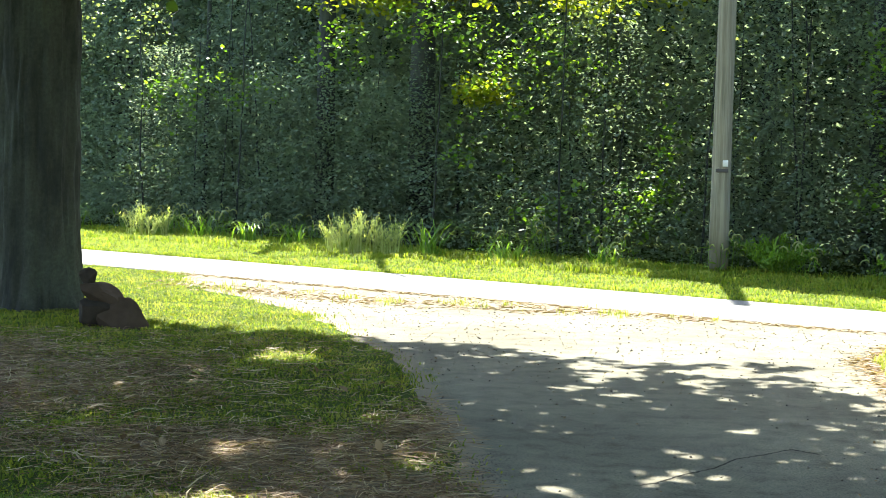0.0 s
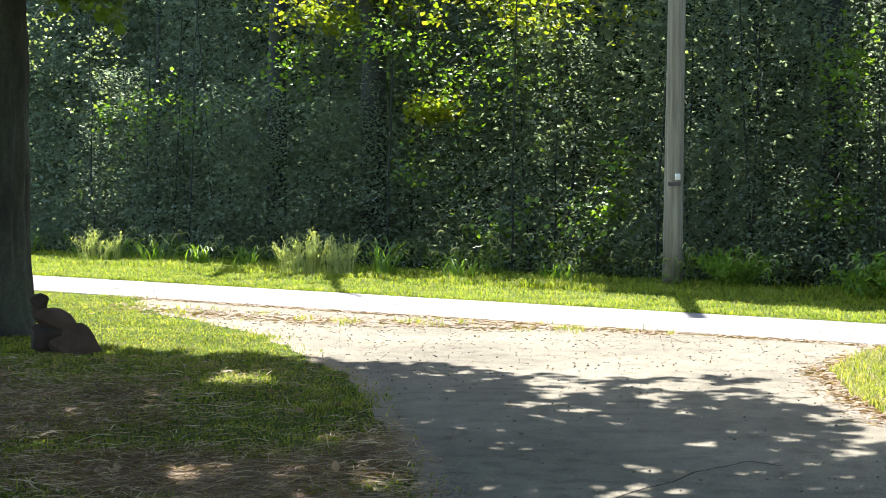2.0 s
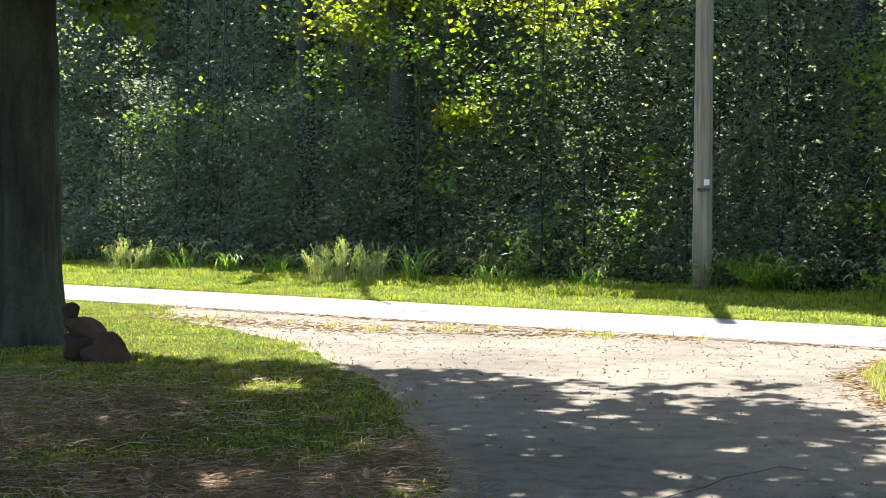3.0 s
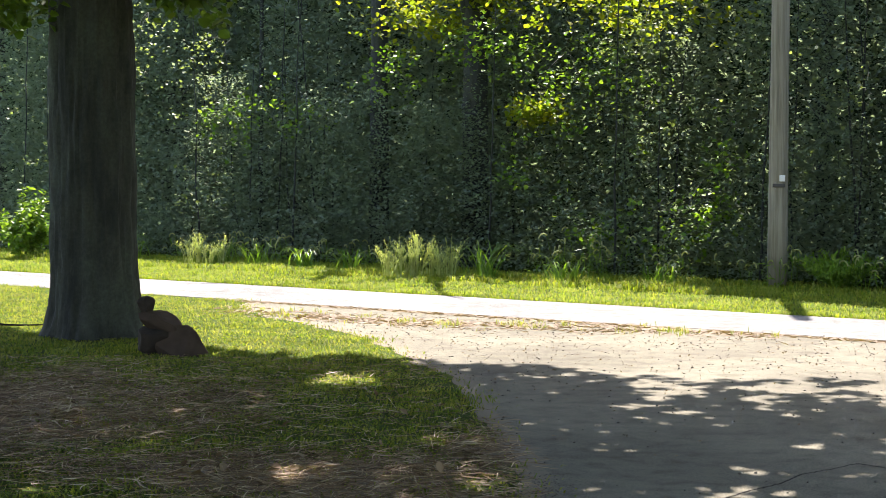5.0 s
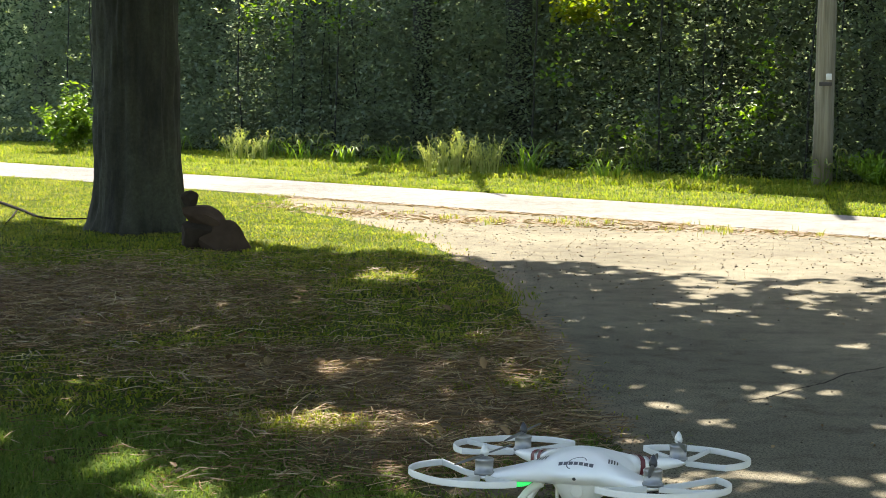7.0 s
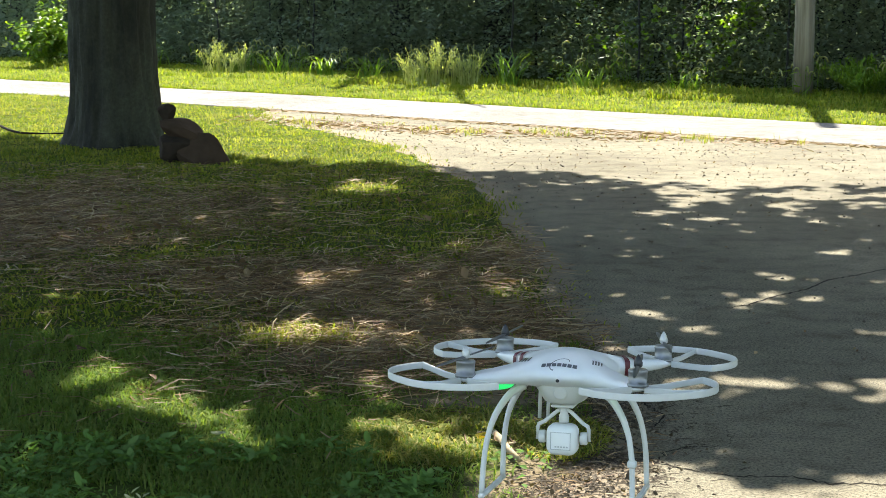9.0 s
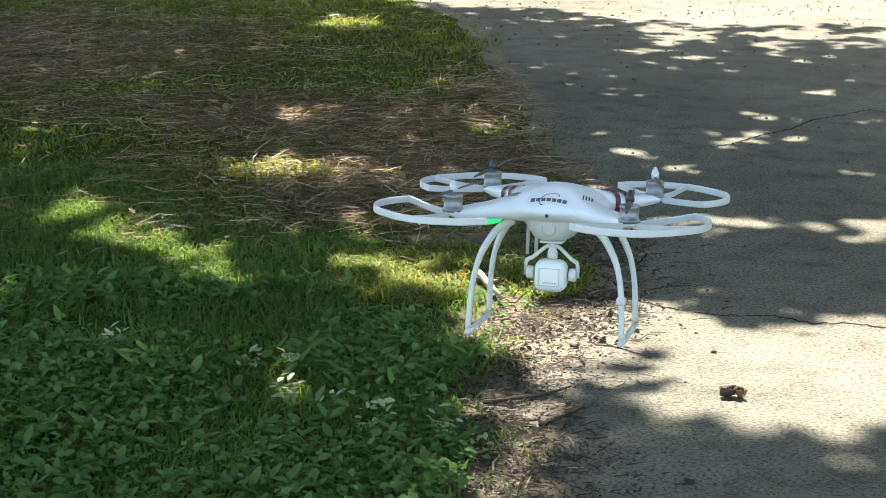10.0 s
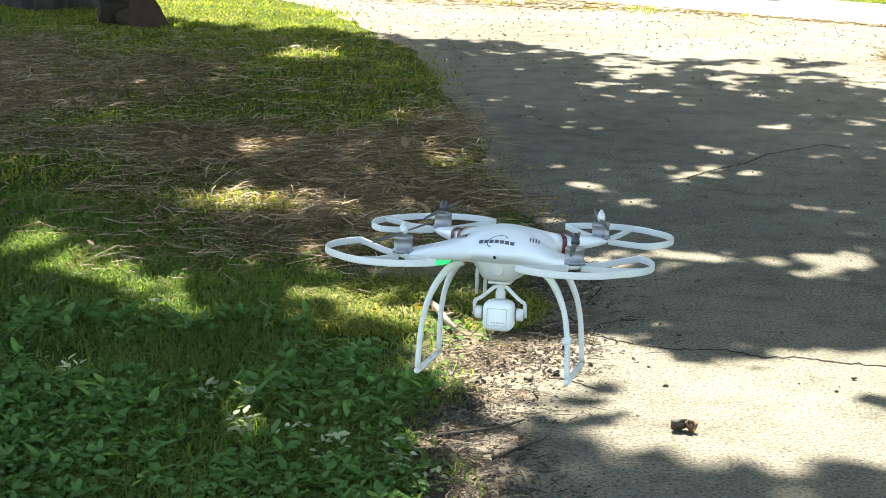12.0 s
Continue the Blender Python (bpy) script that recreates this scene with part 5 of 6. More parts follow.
# ---- verge bushes and weeds ----
def feathery(x, y, h, wide, stems, seed, label, mat, leaf=0.05, name="feathery_bush", aspect=0.28, plumes=1):
    """A bush of upright stems that fan out from one or more plumes, each stem set with side shoots."""
    rg = np.random.default_rng(seed)
    t = empty(name, (x, y, 0), label, "bush", "bushes on the verge")
    bm = bmesh.new()
    pos = []
    heads = [((i + 0.5) / plumes - 0.5 + rg.uniform(-0.3, 0.3) / plumes, rg.uniform(-0.15, 0.15), rg.uniform(0.62, 1.0)) for i in range(plumes)]
    for i in range(stems):
        hx, hy, hk = heads[i % plumes]
        a, r = rg.uniform(0, math.tau), rg.uniform(0, 1) ** 0.6
        fan = wide / plumes ** 0.75
        bx, by = 0.7 * wide * hx + 0.16 * fan * r * math.cos(a), 0.4 * wide * hy + 0.16 * fan * r * math.sin(a)
        hh = h * hk * rg.uniform(0.45, 1.12) * (1 - 0.3 * r)
        reach = (0.3 + 0.25 * rg.uniform()) * fan * r
        tip = (bx + reach * math.cos(a), by + reach * math.sin(a), hh)
        mid = (bx + 0.3 * reach * math.cos(a), by + 0.3 * reach * math.sin(a), hh * 0.55)
        tube(bm, [(bx, by, -0.03), mid, tip], [0.006, 0.005, 0.002], 4, False)
        s = np.linspace(0.2, 1.0, 18)
        c = np.where(s[:, None] < 0.55, np.array((bx, by, 0.0)) + (np.array(mid) - np.array((bx, by, 0.0))) * (s[:, None] / 0.55), np.array(mid) + (np.array(tip) - np.array(mid)) * ((s[:, None] - 0.55) / 0.45))
        pos.append(c + rg.normal(0, 0.012, (18, 3)))
        for k in range(3):
            q0 = c[rg.integers(5, 16)]
            b = a + rg.normal(0, 1.2)
            L = h * rg.uniform(0.1, 0.22)
            q1 = q0 + np.array((0.6 * L * math.cos(b), 0.6 * L * math.sin(b), L * 0.8))
            tube(bm, [tuple(q0), tuple(q1)], [0.003, 0.0015], 3, False)
            pos.append(q0 + (q1 - q0) * np.linspace(0.2, 1, 8)[:, None] + rg.normal(0, 0.008, (8, 3)))
    tagged(part("stalk", bm, mat, t), kind="stuff")
    lv = leaves(rg, np.concatenate(pos), leaf, aspect, -1.3 if aspect < 0.4 else 0.2, 0.1)
    put("foliage", mesh_from("foliage", lv[0], lv[1], mat), t)
    return t


feathery(-2.86, 26.45, 0.82, 1.65, 84, 1, "pale feathery bush on the sunlit verge", M_FEATHER, 0.036, plumes=7)
feathery(-6.85, 29.8, 0.72, 1.0, 38, 2, "small pale feathery bush on the verge", M_FEATHER, 0.036, plumes=4)
feathery(-10.25, 31.5, 1.4, 1.2, 40, 3, "bright leafy green shrub at the edge of the wood", M_SHRUB, 0.10, "leafy_shrub", 0.5)
feathery(2.75, 24.6, 0.55, 1.3, 50, 4, "green weeds at the foot of the utility pole", M_SHRUB, 0.08, "weed_clump")
feathery(4.6, 22.3, 0.75, 1.5, 70, 5, "green weeds at the edge of the wood", M_SHRUB, 0.08, "weed_clump", 0.5)


def arching(x, y, h, n, seed, label):
    """A clump of grass with long arching blades."""
    rg = np.random.default_rng(seed)
    t = empty("grass_clump", (x, y, 0), label, "grass clump", "grass clumps on the verge")
    v, f = [], []
    for i in range(n):
        a, L = rg.uniform(0, math.tau), h * rg.uniform(0.6, 1.3)
        d, sd = Vector((math.cos(a), math.sin(a), 0)), Vector((-math.sin(a), math.cos(a), 0))
        b = Vector((rg.normal(0, 0.12), rg.normal(0, 0.1), -0.02))
        k0 = len(v)
        for s in range(6):
            q = s / 5
            p = b + d * (L * 0.75 * q ** 1.5) + Vector((0, 0, L * (1.25 * q - 0.75 * q ** 3)))
            wd = 0.014 * (1 - q) + 0.002
            v += [p - sd * wd, p + sd * wd]
        f += [(k0 + 2 * s, k0 + 2 * s + 1, k0 + 2 * s + 3, k0 + 2 * s + 2) for s in range(5)]
    tagged(put("foliage", mesh_from("foliage", v, f, M_SHRUB), t), kind="stuff")
    return t


for i, (x, y, h) in enumerate([(-0.75, 25.6, 0.55), (-1.9, 26.4, 0.75), (-5.0, 28.9, 0.5), (-5.9, 29.6, 0.55), (-6.7, 30.3, 0.45), (-8.6, 31.4, 0.6), (0.6, 25.2, 0.4), (4.4, 23.0, 0.5), (6.4, 22.0, 0.55), (-9.6, 31.9, 0.5), (-4.2, 28.2, 0.5)]):
    arching(x, y, h, 34, 60 + i, "arching green grass clump at the edge of the wood")


def foxtail(x, y, h, n, seed):
    """Thin stems that bend over under their seed heads, with a few leaves at the foot."""
    rg = np.random.default_rng(seed)
    t = empty("foxtail_grass", (x, y, 0), "foxtail grass with drooping pale seed heads on the verge", "grass clump", "grass clumps on the verge")
    st, hd = bmesh.new(), bmesh.new()
    for i in range(n):
        a, L = rg.uniform(0, math.tau), h * rg.uniform(0.55, 1.15)
        d = Vector((math.cos(a), math.sin(a), 0))
        b = Vector((rg.normal(0, 0.22), rg.normal(0, 0.12), -0.02))
        lean = rg.uniform(0.1, 0.3)
        top = b + d * L * lean + Vector((0, 0, L))
        tube(st, [b, b + d * L * lean * 0.4 + Vector((0, 0, L * 0.6)), top], [0.004, 0.0035, 0.003], 4, False)
        k = rg.uniform(0.09, 0.14)
        tube(hd, smooth_curve([top, top + d * k * 0.35 + Vector((0, 0, k * 0.28)), top + d * k * 0.8 + Vector((0, 0, k * 0.1)), top + d * k * 1.0 - Vector((0, 0, k * 0.35))], 3), [0.004] + [0.011] * 8 + [0.004], 5)
    tagged(part("stalk", st, M_SHRUB, t), kind="stuff")
    tagged(part("seed_heads", hd, M_SEED, t, "drooping pale seed heads"), kind="stuff")
    v = leaves(rg, np.stack([rg.normal(0, 0.22, n * 3), rg.normal(0, 0.12, n * 3), rg.uniform(0.02, 0.6 * h, n * 3)], 1), 0.16, 0.12, -0.6, 0.2)
    put("foliage", mesh_from("foliage", v[0], v[1], M_SHRUB), t)


for i, (u, w, h, n) in enumerate([(-0.3, 6.1, 0.5, 9), (-1.6, 6.3, 0.55, 12), (-3.1, 6.2, 0.42, 10), (-4.6, 6.3, 0.72, 14), (-5.2, 6.1, 0.6, 12), (-8.2, 6.4, 0.5, 12), (-9.0, 6.4, 0.42, 10), (-9.9, 6.3, 0.45, 14), (-11.0, 6.4, 0.5, 12),
                                  (-12.1, 6.5, 0.48, 14), (-13.0, 6.3, 0.42, 12), (-15.4, 6.4, 0.55, 14), (-16.6, 6.4, 0.5, 12), (0.9, 6.2, 0.45, 10), (2.0, 6.4, 0.5, 10)]):
    g = lane(u, w)
    foxtail(g.x, g.y, h, n, 300 + i)


# ---- small things near the camera ----
bm = bmesh.new()
tube(bm, [(0, 0, 0.012), (0.03, -0.12, 0.018), (0.055, -0.2, 0.014), (0.11, -0.36, 0.012)], [0.011, 0.012, 0.013, 0.009], 8)
tube(bm, [(0.05, -0.18, 0.016), (0.085, -0.2, 0.03)], [0.006, 0.003], 6)
for v in bm.verts:
    v.co += Vector((noise.noise(v.co * 40), noise.noise(v.co * 45), 0)) * 0.004
tagged(part("stick", bm, M_STICK, None, "pale broken stick lying in grass at the driveway's edge", at=(-0.49, 6.14, 0.004)), "", "stick")


def twig(pts, r, seed, label, z=0.008):
    bm = bmesh.new()
    fine = smooth_curve([(x, y, z + 0.004 * noise.noise(Vector((x * 9, y * 9, seed)))) for x, y in pts], 6)
    tube(bm, fine, [r * (1 - 0.6 * i / len(fine)) for i in range(len(fine))], 6)
    return tagged(part("twig", bm, M_TWIG if r < 0.01 else M_BRANCH, None, label), "", "twig", "fallen twigs")


twig([(-0.36, 4.73), (-0.21, 4.81), (-0.13, 4.9)], 0.006, 1, "thin grey twig on the dirt at the driveway's edge")
twig([(-0.2, 4.56), (-0.09, 4.72)], 0.006, 2, "short grey twig on the dirt at the driveway's edge")
twig([(-7.6, 20.0), (-6.76, 18.64), (-6.29, 17.85), (-6.0, 17.72), (-5.7, 17.8)], 0.018, 3, "dark fallen branch curving over the lawn by the maple", 0.03)
twig([(-6.81, 18.6), (-6.6, 17.9), (-6.36, 17.06)], 0.012, 4, "dark side branch lying on the lawn by the maple", 0.03)


def curled_leaf(name, x, y, size, mat, seed, label, z=0.0, turn=0.0, curl=0.28):
    bm = bmesh.new()
    nu, nv = 9, 7
    g = []
    for i in range(nu):
        s = i / (nu - 1)
        wd = math.sin(math.pi * min(1, s * 0.95 + 0.05)) ** 0.7 * 0.42 * (1 + 0.25 * noise.noise(Vector((s * 6, seed, 0))))
        row = []
        for j in range(nv):
            q = j / (nv - 1) * 2 - 1
            row.append(bm.verts.new(((s - 0.5) * size, q * wd * size, size * (curl * q * q + 0.35 * (s - 0.5) ** 2 + 0.07 * noise.noise(Vector((s * 4, q * 3, seed)))))))
        g.append(row)
    for a, b in zip(g, g[1:]):
        for j in range(nv - 1):
            bm.faces.new((a[j], a[j + 1], b[j + 1], b[j]))
    z0 = min(v.co.z for v in bm.verts)
    bmesh.ops.translate(bm, vec=(0, 0, -z0), verts=bm.verts)
    bmesh.ops.solidify(bm, geom=list(bm.faces), thickness=0.0008)
    return tagged(part(name, bm, mat, None, label, at=pose(x, y, z, 0, 0, turn)), "", "leaf", "fallen leaves")


curled_leaf("dead_leaf", 0.3, 4.885, 0.05, M_BROWN, 1, "curled brown dead leaf on the sunlit asphalt", 0.001, 25, 0.5)
curled_leaf("dead_leaf", 0.332, 4.875, 0.042, M_DEAD, 17, "folded pale brown dead leaf on the sunlit asphalt", 0.001, 110, 0.6)
curled_leaf("dead_leaf", 0.86, 5.45, 0.02, M_BROWN, 6, "tiny dark dead leaf on the sunlit asphalt", 0.001, 20)
curled_leaf("dead_leaf", -0.05, 5.37, 0.035, M_BROWN, 9, "curled brown dead leaf at the driveway's edge", 0.001, 60)
curled_leaf("dead_leaf", -1.91, 7.9, 0.09, M_PALE, 2, "pale curled leaf lying on the straw", 0.012, 100, 0.1)
curled_leaf("dead_leaf", -1.41, 5.9, 0.05, M_PALE, 3, "pale dry leaf in the lawn", 0.045, 10, 0.1)
curled_leaf("dead_leaf", -1.02, 4.95, 0.035, M_PALE, 4, "pale green fallen leaf on the weeds", 0.06, 40, 0.1)
curled_leaf("dead_leaf", -0.9, 4.88, 0.042, M_PALE, 5, "pale curled fallen leaf on the weeds", 0.055, 80, 0.35)
curled_leaf("dead_leaf", -0.53, 6.07, 0.055, M_YELLOW, 7, "yellow fallen leaf beside the pale stick", 0.012, 70, 0.2)
curled_leaf("dead_leaf", -0.13, 5.3, 0.03, M_BROWN, 12, "curled brown dead leaf at the driveway's edge", 0.001, 10)
curled_leaf("dead_leaf", 0.17, 4.2, 0.03, M_BROWN, 13, "small brown dead leaf on the shaded asphalt", 0.001, 150)


# ---- the hovering quadcopter ----
ARM = 0.1235
drone = empty("quadcopter_drone", pose(-0.1135, 2.67, 1.003, -3.4, -0.1, -9.0), "white hovering quadcopter drone with prop guards and camera gimbal", "drone")

# shell: a domed body drawn out into four arms
v, f = [], []
NA, NS = 192, 16


def shell_radius(a):
    d = (a - math.pi / 4) % (math.pi / 2)
    d = min(d, math.pi / 2 - d)
    r1 = (0.186 ** -5 + (0.0205 / max(1e-4, math.sin(d))) ** -5) ** -0.2
    return (r1 ** 5 + 0.076 ** 5) ** 0.2


def shell_z(r, s):
    edge = max(0.0, 1 - s ** 4) ** 0.5
    top = 0.0095 + 0.0235 * math.exp(-(r / 0.078) ** 2)
    low = 0.012 + 0.017 * math.exp(-(r / 0.065) ** 2)
    mid = -0.004
    return mid + top * edge, mid - low * edge


for side in (0, 1):
    for i in range(NS + 1):
        s = math.sin(i / NS * math.pi / 2)
        for k in range(NA):
            a = k * math.tau / NA
            r = shell_radius(a) * s
            v.append((r * math.cos(a), r * math.sin(a), shell_z(r, s)[side]))
    o = side * (NS + 1) * NA
    for i in range(NS):
        for k in range(NA):
            q = (o + i * NA + k, o + i * NA + (k + 1) % NA, o + (i + 1) * NA + (k + 1) % NA, o + (i + 1) * NA + k)
            f.append(q[::-1] if side == 0 else q)
bm = bmesh.new()
vv = [bm.verts.new(p) for p in v]
for q in f:
    try:
        bm.faces.new([vv[i] for i in q])
    except ValueError:
        pass
bmesh.ops.remove_doubles(bm, verts=bm.verts, dist=0.0004)
shell = part("shell", bm, M_WHITE, drone)

# belly with the front sensor
bm = bmesh.new()
rings = []
for z, wx, wy0, wy1 in ((-0.008, 0.056, -0.058, 0.066), (-0.020, 0.046, -0.058, 0.066), (-0.034, 0.036, -0.053, 0.06), (-0.045, 0.029, -0.047, 0.052), (-0.049, 0.022, -0.04, 0.045)):
    ring = []
    for k in range(32):
        a = k * math.tau / 32
        c, s = math.cos(a), math.sin(a)
        e = 0.55
        px = wx * math.copysign(abs(c) ** e, c)
        py = (wy0 + wy1) / 2 + (wy1 - wy0) / 2 * math.copysign(abs(s) ** e, s)
        ring.append(bm.verts.new((px, py, z)))
    rings.append(ring)
for a, b in zip(rings, rings[1:]):
    for k in range(32):
        bm.faces.new((a[k], a[(k + 1) % 32], b[(k + 1) % 32], b[k]))
bm.faces.new(rings[-1])
bm.faces.new(rings[0][::-1])
belly = part("belly", bm, M_WHITE2, drone, "matt white underside")
bm = lathe(bmesh.new(), [(0.010, -0.002), (0.010, 0.0012), (0.0085, 0.0016)], 20)
part("socket", bm, M_WHITE2, belly, "", at=pose(0, -0.0535, -0.030, 105))
bm = lathe(bmesh.new(), [(0.0028, 0), (0.0024, 0.002)], 12)
part("badge", bm, M_DARK, drone, "small dark badge", at=pose(0, -0.0742, -0.0085, 80))


def on_top(x, y, lift=0.0006):
    a, r = math.atan2(y, x), math.hypot(x, y)
    s = min(0.999, r / shell_radius(a))
    return shell_z(r, s)[0] + lift


def strip(pts, wide, name, mat, parent, label=""):
    """A thin printed stroke that lies on the shell."""
    bm = bmesh.new()
    vs = []
    for i, p in enumerate(pts):
        q, o = pts[min(i + 1, len(pts) - 1)], pts[max(i - 1, 0)]
        d = Vector((q[0] - o[0], q[1] - o[1])).normalized()
        n = Vector((-d.y, d.x)) * wide * 0.5
        vs.append([bm.verts.new((p[0] + n.x, p[1] + n.y, on_top(p[0] + n.x, p[1] + n.y))), bm.verts.new((p[0] - n.x, p[1] - n.y, on_top(p[0] - n.x, p[1] - n.y)))])
    for a, b in zip(vs, vs[1:]):
        bm.faces.new((a[0], a[1], b[1], b[0]))
    return part(name, bm, mat, parent, label)


# maker's mark as plain dark shapes
for i in range(7):
    x0 = -0.0262 + i * 0.0076
    strip([(x0, -0.062), (x0 + 0.0062, -0.062)], 0.0062, "mark", M_GREYP, shell, "plain dark mark")
strip([(0.012 * math.cos(t) + 0.006 * math.sin(t), -0.0595 + 0.0115 * math.sin(t)) for t in np.linspace(0.5, 4.6, 18)], 0.0013, "mark", M_GREYP, shell, "plain dark swoosh mark")
# vents
for sx in (-1, 1):
    for j in range(4):
        x0 = sx * (0.047 + 0.0042 * j)
        strip([(x0 + sx * 0.001, -0.058), (x0, -0.050), (x0 - sx * 0.0015, -0.042)], 0.0021, "vent", M_DARK, shell, "dark vent slot")
    for j in range(4):
        x0 = sx * (0.060 + 0.0042 * j)
        strip([(x0, 0.066), (x0, 0.056)], 0.0018, "vent", M_DARK, shell, "dark vent slot")


def band(bm, pts, thick, tall):
    """A flat upright band with bevelled rims along pts."""
    pts = [Vector(p) for p in pts]
    rings = []
    for i, p in enumerate(pts):
        d = (pts[min(i + 1, len(pts) - 1)] - pts[max(i - 1, 0)]).normalized()
        n = Vector((-d.y, d.x, 0)).normalized() * thick * 0.5
        up = Vector((0, 0, tall[i] * 0.5))
        rings.append([bm.verts.new(p + n * a + up * b) for a, b in ((1, 0.75), (0.55, 1), (-0.55, 1), (-1, 0.75), (-1, -0.75), (-0.55, -1), (0.55, -1), (1, -0.75))])
    for r, q in zip(rings, rings[1:]):
        for k in range(8):
            bm.faces.new((r[k], r[(k + 1) % 8], q[(k + 1) % 8], q[k]))
    bm.faces.new(rings[0][::-1])
    bm.faces.new(rings[-1])


def motor(sx, sy, dark_nut, blade_turn):
    bm = lathe(bmesh.new(), [(0.0150, -0.006), (0.0150, -0.0015), (0.0132, -0.001), (0.0132, 0.0135), (0.0138, 0.0142), (0.0138, 0.0172), (0.0124, 0.0186), (0.0045, 0.019), (0.0045, 0.023)], 28)
    m = part("motor", bm, M_METAL, drone, "silver brushless motor", at=(sx * ARM, sy * ARM, 0.004))
    bm = lathe(bmesh.new(), [(0.0042, 0), (0.0062, 0.002), (0.0062, 0.007), (0.0045, 0.012), (0.002, 0.0165), (0.0006, 0.018)], 14)
    part("prop_nut", bm, M_DARK if dark_nut else M_NUT, m, "dark prop nut" if dark_nut else "pale grey prop nut", at=(0, 0, 0.021))
    # propeller at rest: two slim twisted blades
    bm = bmesh.new()
    for s in (-1, 1):
        prev = None
        for i in range(9):
            q = i / 8
            r = 0.006 + 0.103 * q
            c = 0.0048 * (0.55 + 0.9 * math.sin(math.pi * min(1, q * 0.85 + 0.12))) * (1 if q < 0.95 else 0.55)
            tw = radians(11 - 8 * q)
            a = Vector((s * r, -s * c * 0.5 * math.cos(tw), 0.5 * c * math.sin(tw)))
            b = Vector((s * r, s * c * 0.5 * math.cos(tw), -0.5 * c * math.sin(tw)))
            cur = [bm.verts.new(a + Vector((0, 0, 0.0006))), bm.verts.new(b + Vector((0, 0, 0.0006))), bm.verts.new(b - Vector((0, 0, 0.0006))), bm.verts.new(a - Vector((0, 0, 0.0006)))]
            if prev:
                for k in range(4):
                    bm.faces.new((prev[k], prev[(k + 1) % 4], cur[(k + 1) % 4], cur[k]))
            prev = cur
        bm.faces.new(prev)
    part("propeller", bm, M_BLADE, m, "thin dark grey propeller", at=pose(0, 0, 0.0235, 0, 0, blade_turn))
    # guard: a flat outer band on two end struts and one middle strut
    bm = bmesh.new()
    out = math.atan2(sy, sx)

    def at(r, t, z):
        return (r * math.cos(out + t), r * math.sin(out + t), z)

    arc = [at(0.104 + 0.006 * abs(math.sin(2 * radians(t))), radians(t), 0.001) for t in range(-84, 85, 7)]
    ends = [at(0.016, -1.25, -0.005), at(0.045, -1.38, -0.004), at(0.085, -1.47, -0.001)]
    back = [(at(0.085, 1.47, -0.001)), at(0.045, 1.38, -0.004), at(0.016, 1.25, -0.005)]
    band(bm, ends + arc + back, 0.0036, [0.009, 0.009, 0.009] + [0.0098] * len(arc) + [0.009, 0.009, 0.009])
    band(bm, [at(0.012, 0.35, -0.006), at(0.06, 0.42, -0.004), at(0.106, 0.45, 0.001)], 0.0045, [0.009, 0.0075, 0.0085])
    part("prop_guard", bm, M_WHITE2, drone, "white curved prop guard", smooth=False, at=(sx * ARM, sy * ARM, 0.0))


motor(-1, -1, False, 82)
motor(1, -1, True, 96)
motor(-1, 1, True, 88)
motor(1, 1, False, 104)

# red tape bands round the rear arms, green lights under the front arms
for sx in (-1, 1):
    for r in (0.092, 0.110):
        bm = bmesh.new()
        ax = Vector((sx, 1, 0)).normalized()
        sd = Vector((-ax.y, ax.x, 0))
        rings = []
        for dr in (-0.0045, 0.0045):
            ring = []
            rr = r + dr
            for k in range(24):
                t = k * math.tau / 24
                hw = 0.0232
                zt, zb = shell_z(rr, 0.3)
                zc, zh = (zt + zb) / 2, (zt - zb) / 2 + 0.0012
                cs, sn = math.cos(t), math.sin(t)
                ring.append(bm.verts.new(ax * rr + sd * hw * math.copysign(abs(cs) ** 0.6, cs) + Vector((0, 0, zc + zh * math.copysign(abs(sn) ** 0.6, sn)))))
            rings.append(ring)
        for k in range(24):
            bm.faces.new((rings[0][k], rings[0][(k + 1) % 24], rings[1][(k + 1) % 24], rings[1][k]))
        part("tape_band", bm, M_RED, shell, "dark red tape band")
    bm = bmesh.new()
    bmesh.ops.create_icosphere(bm, subdivisions=2, radius=1.0)
    for q in bm.verts:
        q.co = Vector((q.co.x * 0.026, q.co.y * 0.010, q.co.z * 0.006))
    part("led", bm, M_LED, drone, "glowing green light", at=pose(sx * 0.084, -0.086, -0.0185, 0, 0, sx * -45))

# landing gear: two legs and a skid each side
for sx in (-1, 1):
    for sy in (-1, 1):
        bm = tube(bmesh.new(), smooth_curve([(sx * 0.054, sy * 0.045, -0.022), (sx * 0.077, sy * 0.05, -0.038), (sx * 0.098, sy * 0.056, -0.074), (sx * 0.108, sy * 0.062, -0.12), (sx * 0.111, sy * 0.068, -0.181)], 5), [0.0068 - 0.0026 * min(1, i / 12) for i in range(21)], 10)
        part("landing_leg", bm, M_WHITE2, drone, "curved white landing leg")
    bm = tube(bmesh.new(), [(sx * 0.111, -0.072, -0.185), (sx * 0.111, -0.04, -0.186), (sx * 0.111, 0.04, -0.186), (sx * 0.111, 0.072, -0.185)], 0.0044, 10)
    part("skid", bm, M_WHITE2, drone)
bm = round_box(bmesh.new(), (0.0135, 0.0125, 0.011), (0.1085, -0.0628, -0.125), 0.003)
part("clip", bm, M_WHITE2, drone, "white clip on a landing leg")
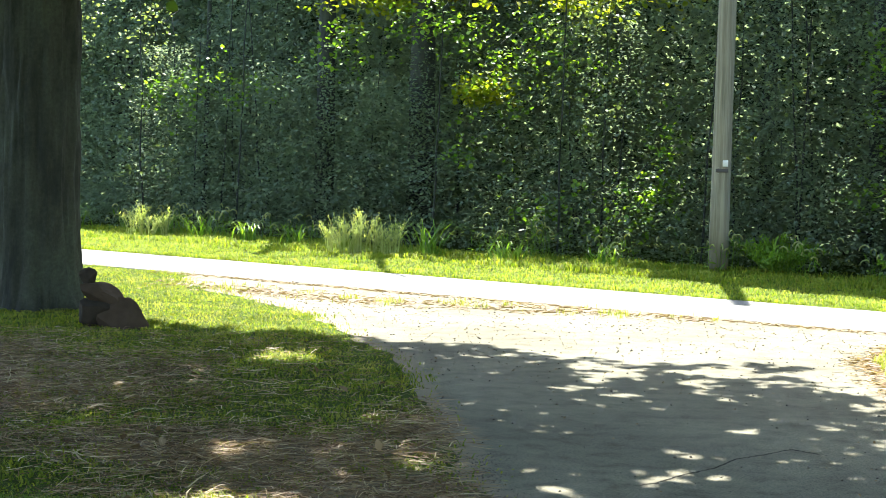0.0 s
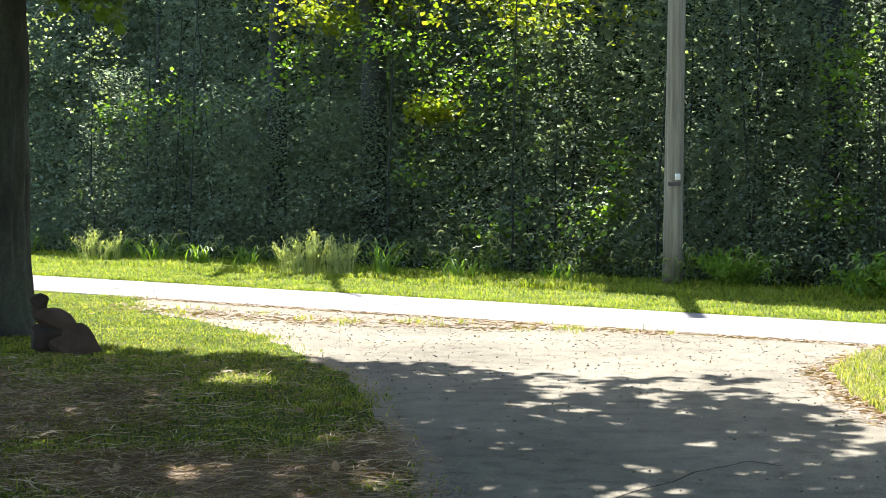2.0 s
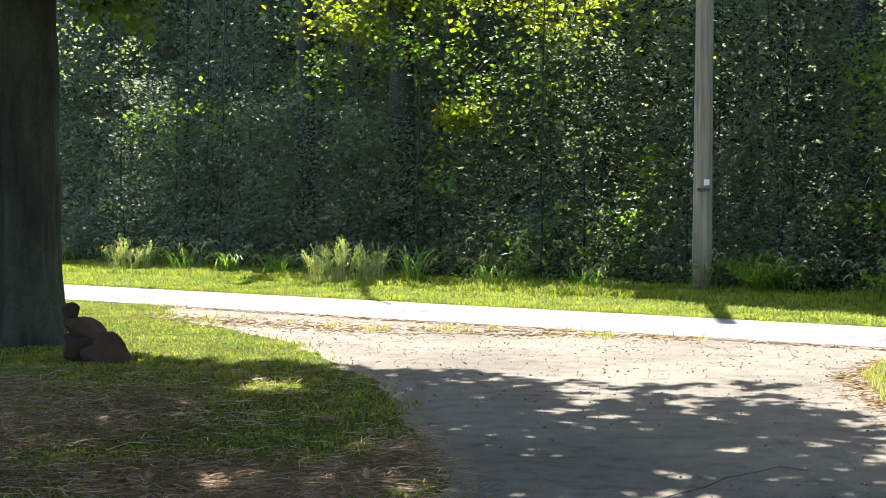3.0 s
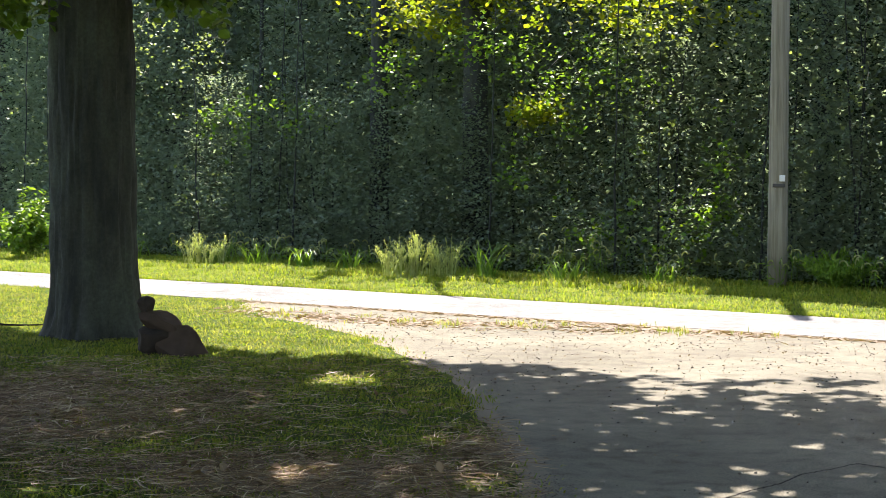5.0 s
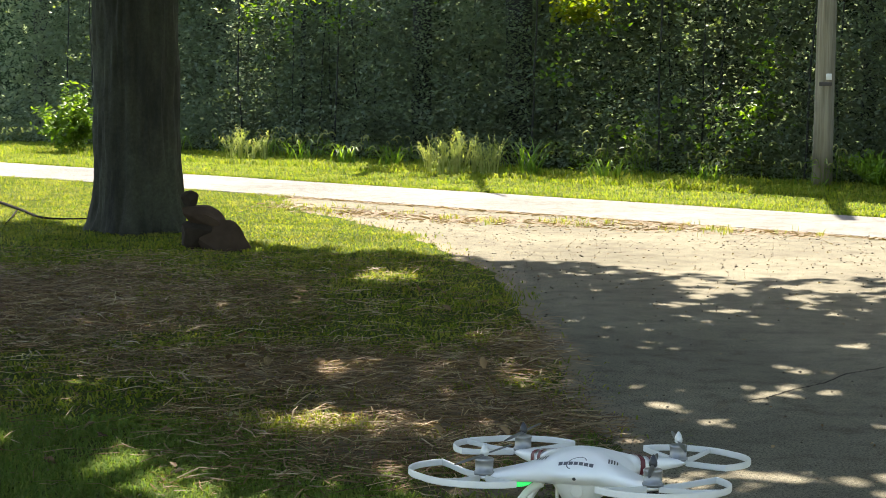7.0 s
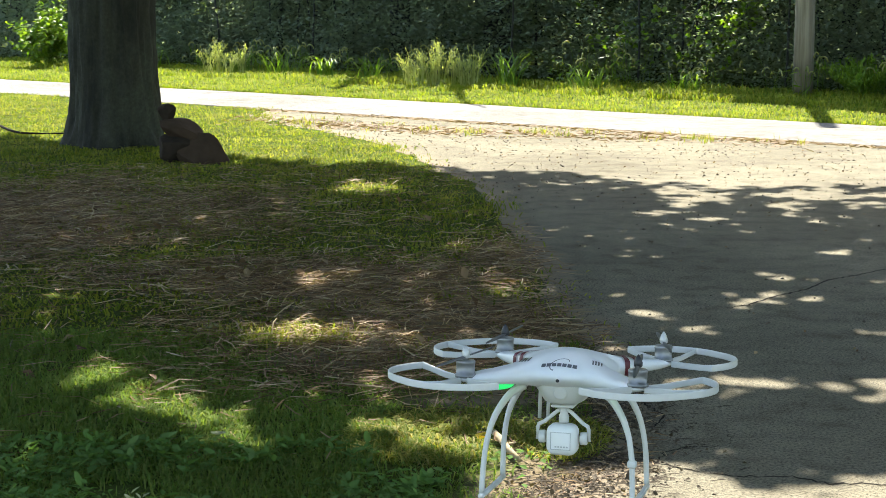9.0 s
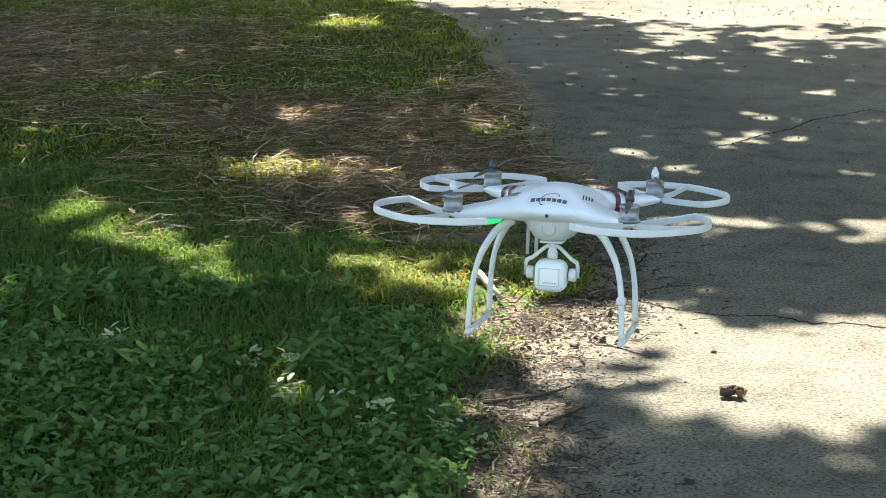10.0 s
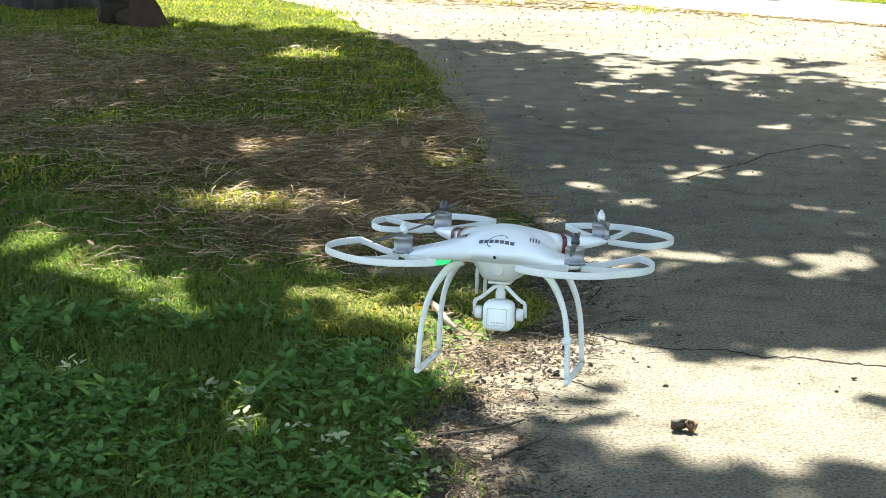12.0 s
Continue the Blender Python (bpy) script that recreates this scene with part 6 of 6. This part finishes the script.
for x in (-0.045, -0.058):
    bm = tube(bmesh.new(), [(x, 0.085, -0.022), (x - 0.001, 0.09, -0.05), (x - 0.002, 0.092, -0.095)], [0.003, 0.0028, 0.0028], 8)
    part("antenna", bm, M_WHITE2, drone, "thin white antenna")

# camera gimbal
gimbal = empty("gimbal", (0, -0.02, -0.050), "white camera gimbal", "")
gimbal.parent = drone
bm = round_box(bmesh.new(), (0.034, 0.034, 0.004), (0, 0, -0.0025), 0.0018)
part("plate", bm, M_WHITE2, gimbal)
bm = lathe(bmesh.new(), [(0.0075, -0.028), (0.0075, -0.018), (0.006, -0.016), (0.006, 0.0)], 18)
part("pan_motor", bm, M_WHITE2, gimbal)
for sx in (-1, 1):
    bm = tube(bmesh.new(), [(sx * 0.003, 0.0, -0.009), (sx * 0.010, 0.0, -0.012), (sx * 0.0285, -0.002, -0.028), (sx * 0.0365, -0.004, -0.032), (sx * 0.038, -0.004, -0.037), (sx * 0.038, -0.004, -0.054)], 0.003, 8)
    part("yoke_arm", bm, M_WHITE2, gimbal)
    bm = lathe(bmesh.new(), [(0.009, 0), (0.0095, 0.002), (0.0095, 0.008), (0.008, 0.010)], 18)
    part("tilt_motor", bm, M_WHITE2, gimbal, "", at=pose(sx * 0.026, -0.004, -0.05, 0, sx * 90))
bm = round_box(bmesh.new(), (0.046, 0.036, 0.046), (0, -0.006, -0.052), 0.0125, 5)
cam_body = part("camera_body", bm, M_WHITE, gimbal, "small white camera")
bm = bmesh.new()
for (a, b, w, h) in ((0, 0.0125, 0.030, 0.0009), (0, -0.0125, 0.030, 0.0009), (-0.0145, 0, 0.0009, 0.026), (0.0145, 0, 0.0009, 0.026)):
    round_box(bm, (w, 0.001, h), (a, -0.0245, -0.052 + b), 0.0003, 1)
part("panel_rim", bm, M_PALEG, cam_body, "thin grey rim")
bm = bmesh.new()
for k in range(5):
    round_box(bm, (0.0028, 0.001, 0.002), (-0.007 + 0.0042 * k, -0.0245, -0.0605), 0.0003, 1)
part("lettering_bars", bm, M_PALEG, cam_body, "small plain grey bars")
